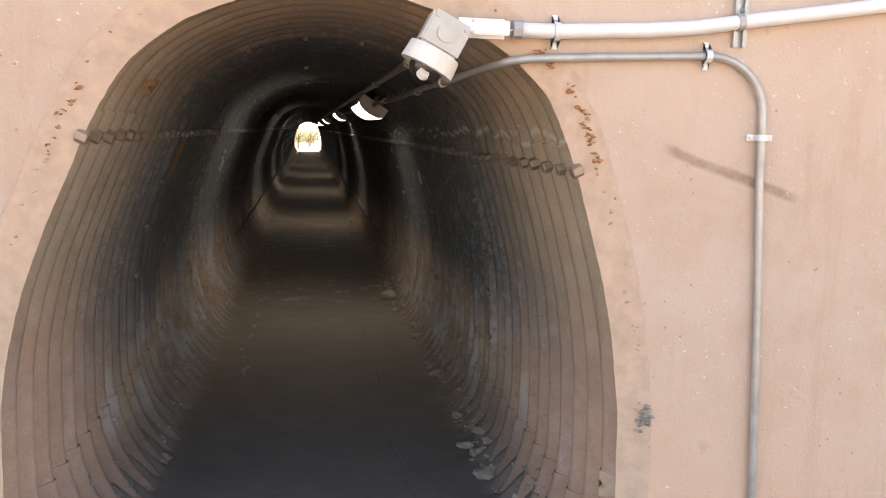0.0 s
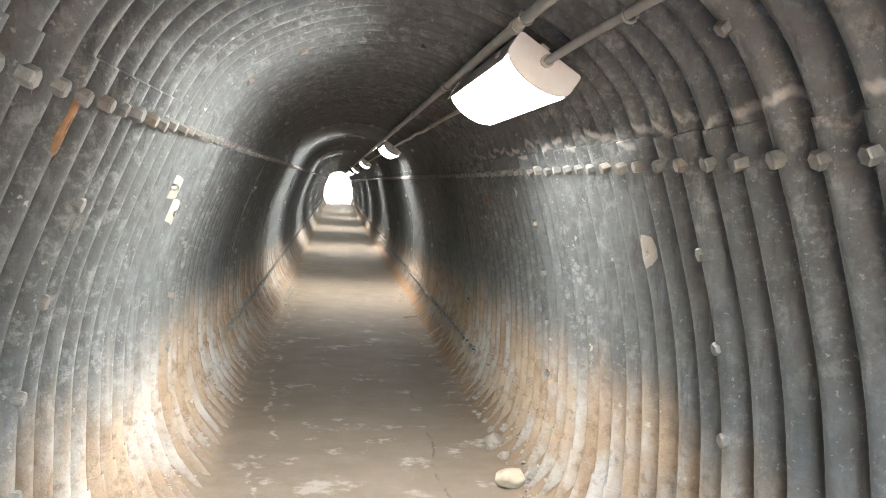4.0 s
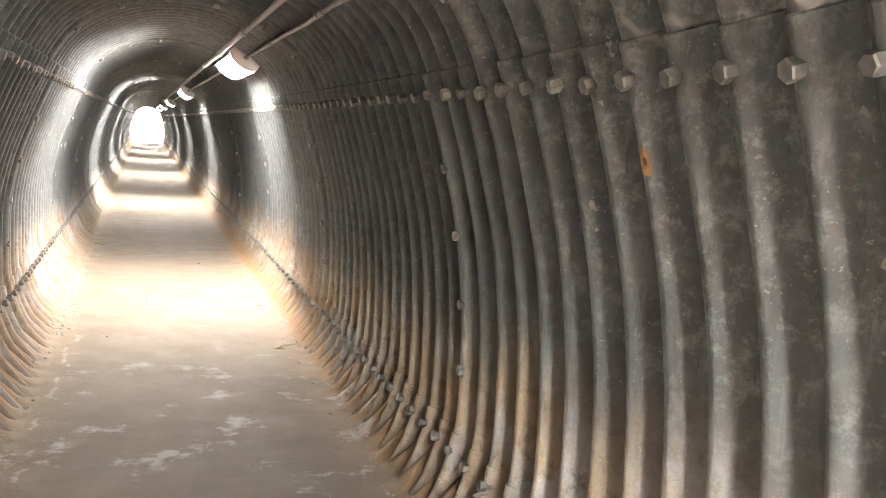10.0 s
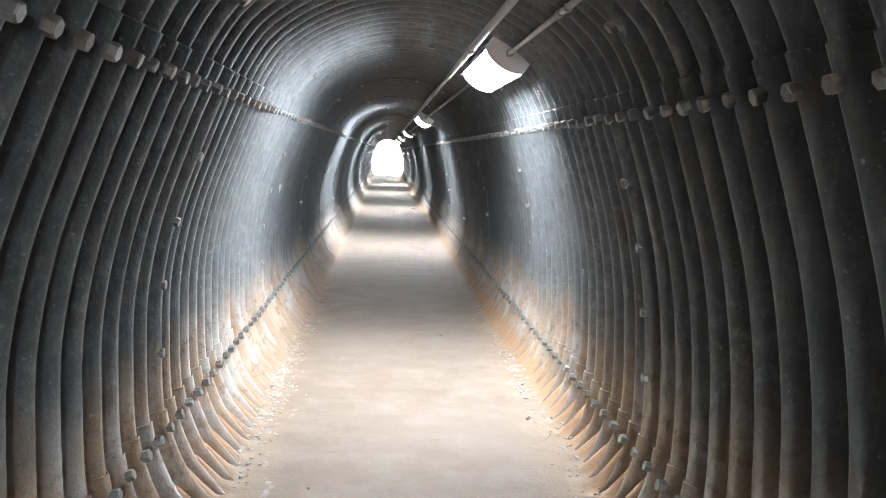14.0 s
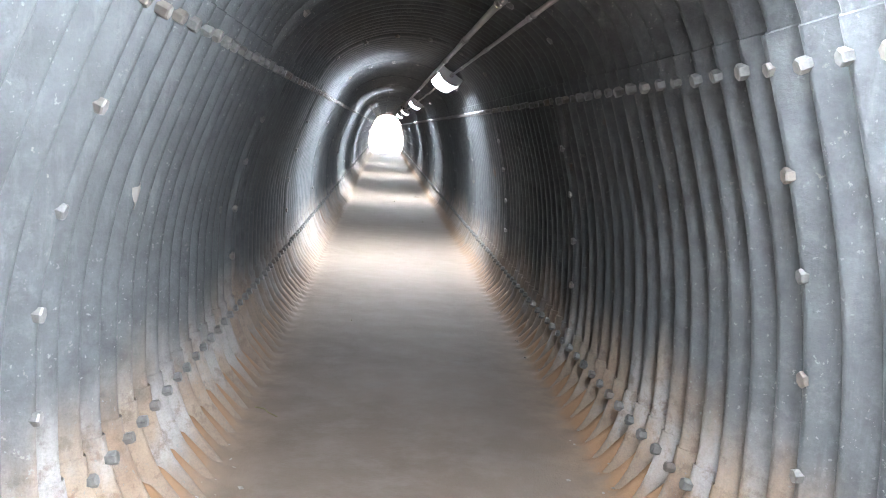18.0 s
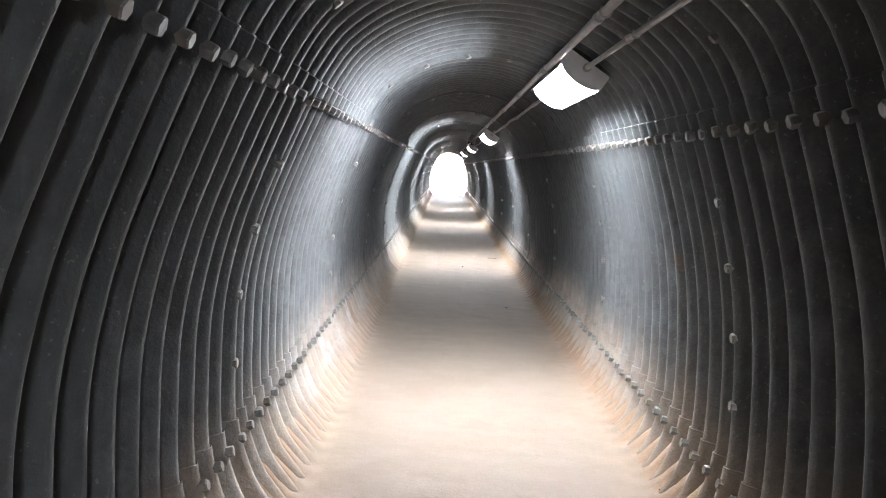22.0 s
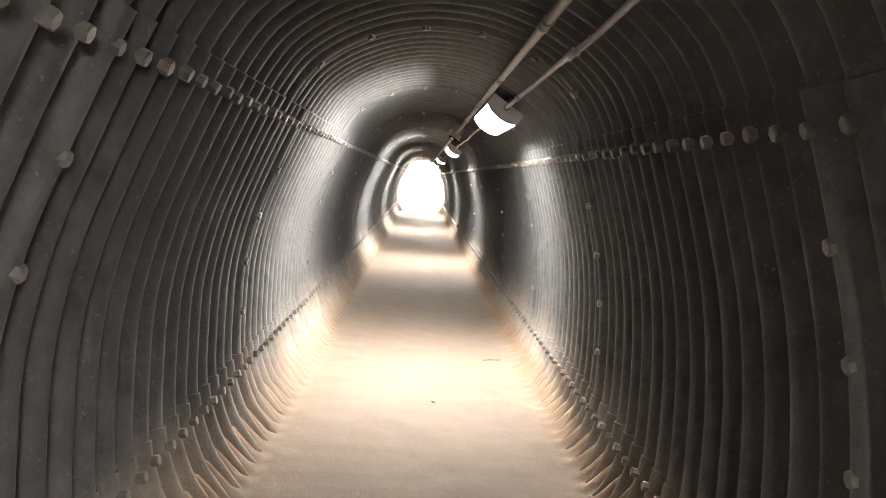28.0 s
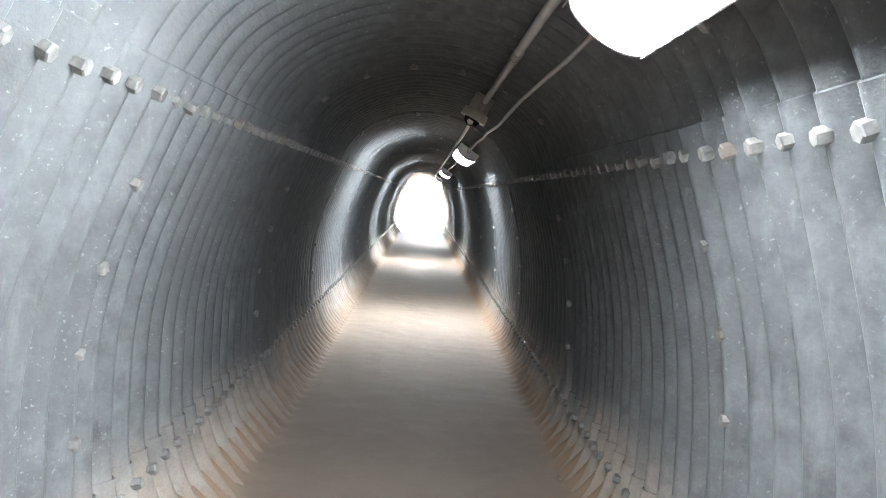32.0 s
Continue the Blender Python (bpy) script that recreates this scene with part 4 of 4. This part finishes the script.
def flake(name, side, z, y, w, h, material, label):
    """A thin scab that follows the ribs."""
    s = girth_at(side, z)
    bm = bmesh.new()
    seed = random.uniform(0, 99)
    rings = []
    for r in (0.25, 0.5, 0.75, 1.0):
        row = []
        for k in range(20):
            a = 2 * math.pi * k / 20
            f = r * (1 + 0.45 * noise.noise((math.cos(a) * 1.6 + seed, math.sin(a) * 1.6, r * 0.2)))
            ss, yy = s + f * h * math.sin(a), y + f * w * math.cos(a)
            x, zz, nx, nz = at(ss)
            d = rib(yy - RING0) + 0.0115 + (0.0 if r == 1.0 else 0.002)
            row.append(bm.verts.new((x + nx * d, yy, zz + nz * d)))
        rings.append(row)
    for a, b in zip(rings, rings[1:]):
        for k in range(20):
            bm.faces.new((a[k], a[(k + 1) % 20], b[(k + 1) % 20], b[k]))
    x, zz, nx, nz = at(s)
    d = rib(y - RING0) + 0.0135
    hub = bm.verts.new((x + nx * d, y, zz + nz * d))
    for k in range(20):
        bm.faces.new((hub, rings[0][k], rings[0][(k + 1) % 20]))
    part(name, bm, material, tunnel, label, smooth=True)


FLAKE = plain("pale_flake", (0.42, 0.39, 0.345), 0.8, 0, 0.25, 40, 0.4)
SCAR = plain("rust_scar", (0.34, 0.19, 0.10), 0.85, 0, 0.5, 30, 0.5)
for side, z, y, w, h, m in ((-1, 1.05, 17.64, 0.04, 0.05, FLAKE), (1, 1.49, 12.78, 0.035, 0.04, SCAR), (-1, 1.456, 7.56, 0.02, 0.08, SCAR),
                            (-1, 1.40, 6.33, 0.018, 0.09, SCAR), (-1, 1.32, 9.06, 0.05, 0.045, FLAKE), (-1, 1.22, 9.23, 0.04, 0.05, FLAKE), (1, 1.30, 10.9, 0.012, 0.03, SCAR),
                            (-1, 1.68, 4.8, 0.03, 0.03, SCAR), (1, 1.36, 10.0, 0.02, 0.03, FLAKE), (-1, 0.8, 9.6, 0.03, 0.03, FLAKE), (1, 0.9, 11.6, 0.02, 0.06, SCAR), (1, 0.44, 4.36, 0.06, 0.05, MORTAR), (1, 1.2, 8.3, 0.02, 0.05, FLAKE), (-1, 1.3, 6.9, 0.02, 0.06, FLAKE)):
    flake("scab", side, z, y, w, h, m, "pale flaking scab" if m is FLAKE else "rust-brown scar")

# ---- the far mouth: barred gate and the green outside ----
gate = empty("barred_gate", pose(XC, FAR + 0.12, 0), "dark steel barred gate across the far mouth", "gate")
for x in (-0.6, 0.62):
    part("bar", box(bmesh.new(), x - 0.016, x + 0.016, -0.016, 0.016, 0.0, 1.75), BARS, gate)
for x0, x1 in ((-0.9, -0.6), (0.62, 0.9)):
    part("rail", box(bmesh.new(), x0, x1, -0.013, 0.013, 0.76, 0.79), BARS, gate)


def rock(m, r, label):
    bm = bmesh.new()
    bmesh.ops.create_icosphere(bm, subdivisions=4, radius=1)
    for v in bm.verts:
        v.co *= 1 + 0.18 * noise.noise(v.co * 1.4) + 0.05 * noise.noise(v.co * 5)
        v.co = Vector((v.co.x * r[0], v.co.y * r[1], v.co.z * r[2]))
    ob = new("stone", mesh_of("stone", bm, ROCK, True))
    ob.matrix_world = m
    return tagged(ob, label, "stone")


rock(pose(0.69, 9.58, 0.035, 0, 0, 25), (0.075, 0.055, 0.045), "smooth pale tan stone lying on the floor")


# ---- green beyond the far mouth ----


def shrub(m, height, seed):
    random.seed(seed)
    ob = empty("shrub", m, "sunlit yellow-green leafy shrub beyond the far mouth", "shrub", "shrubs beyond the far mouth")
    bm = bmesh.new()
    tips = []
    for k in range(9):
        a, r = random.uniform(0, 6.28), random.uniform(0.2, 0.55) * height
        tip = (r * math.cos(a), r * math.sin(a), height * random.uniform(0.45, 0.9))
        tube(bm, [(0, 0, 0), (tip[0] * 0.3, tip[1] * 0.3, tip[2] * 0.45), tip], 0.018, 5)
        tips.append(Vector(tip))
    part("branches", bm, LEAFDRY, ob)
    vs, fs = [], []
    for k in range(1800):
        c = random.choice(tips) * random.uniform(0.45, 1.05) + Vector((random.gauss(0, 0.14), random.gauss(0, 0.14), random.gauss(0, 0.14))) * height * 0.6
        c.z = max(c.z, 0.05)
        q = Euler((random.uniform(0, 6.3), random.uniform(0, 6.3), random.uniform(0, 6.3)))
        o = len(vs)
        for u, v in ((0, -1), (0.4, 0), (0, 1), (-0.4, 0)):
            w = Vector((u * 0.08, v * 0.07, 0.006 * u))
            w.rotate(q)
            vs.append(tuple(c + w))
        fs.append((o, o + 1, o + 2, o + 3))
    me = bpy.data.meshes.new("leaves")
    me.from_pydata(vs, [], fs)
    me.materials.append(LEAFY)
    crown = new("leaves", me)
    crown.parent = ob


for k, (x, y, h) in enumerate(((-0.75, FAR + 9, 1.5), (0.15, FAR + 12, 1.7), (-2.6, FAR + 11, 2.0), (3.0, FAR + 13, 2.2))):
    shrub(pose(x, y, -0.03), h, 40 + k)
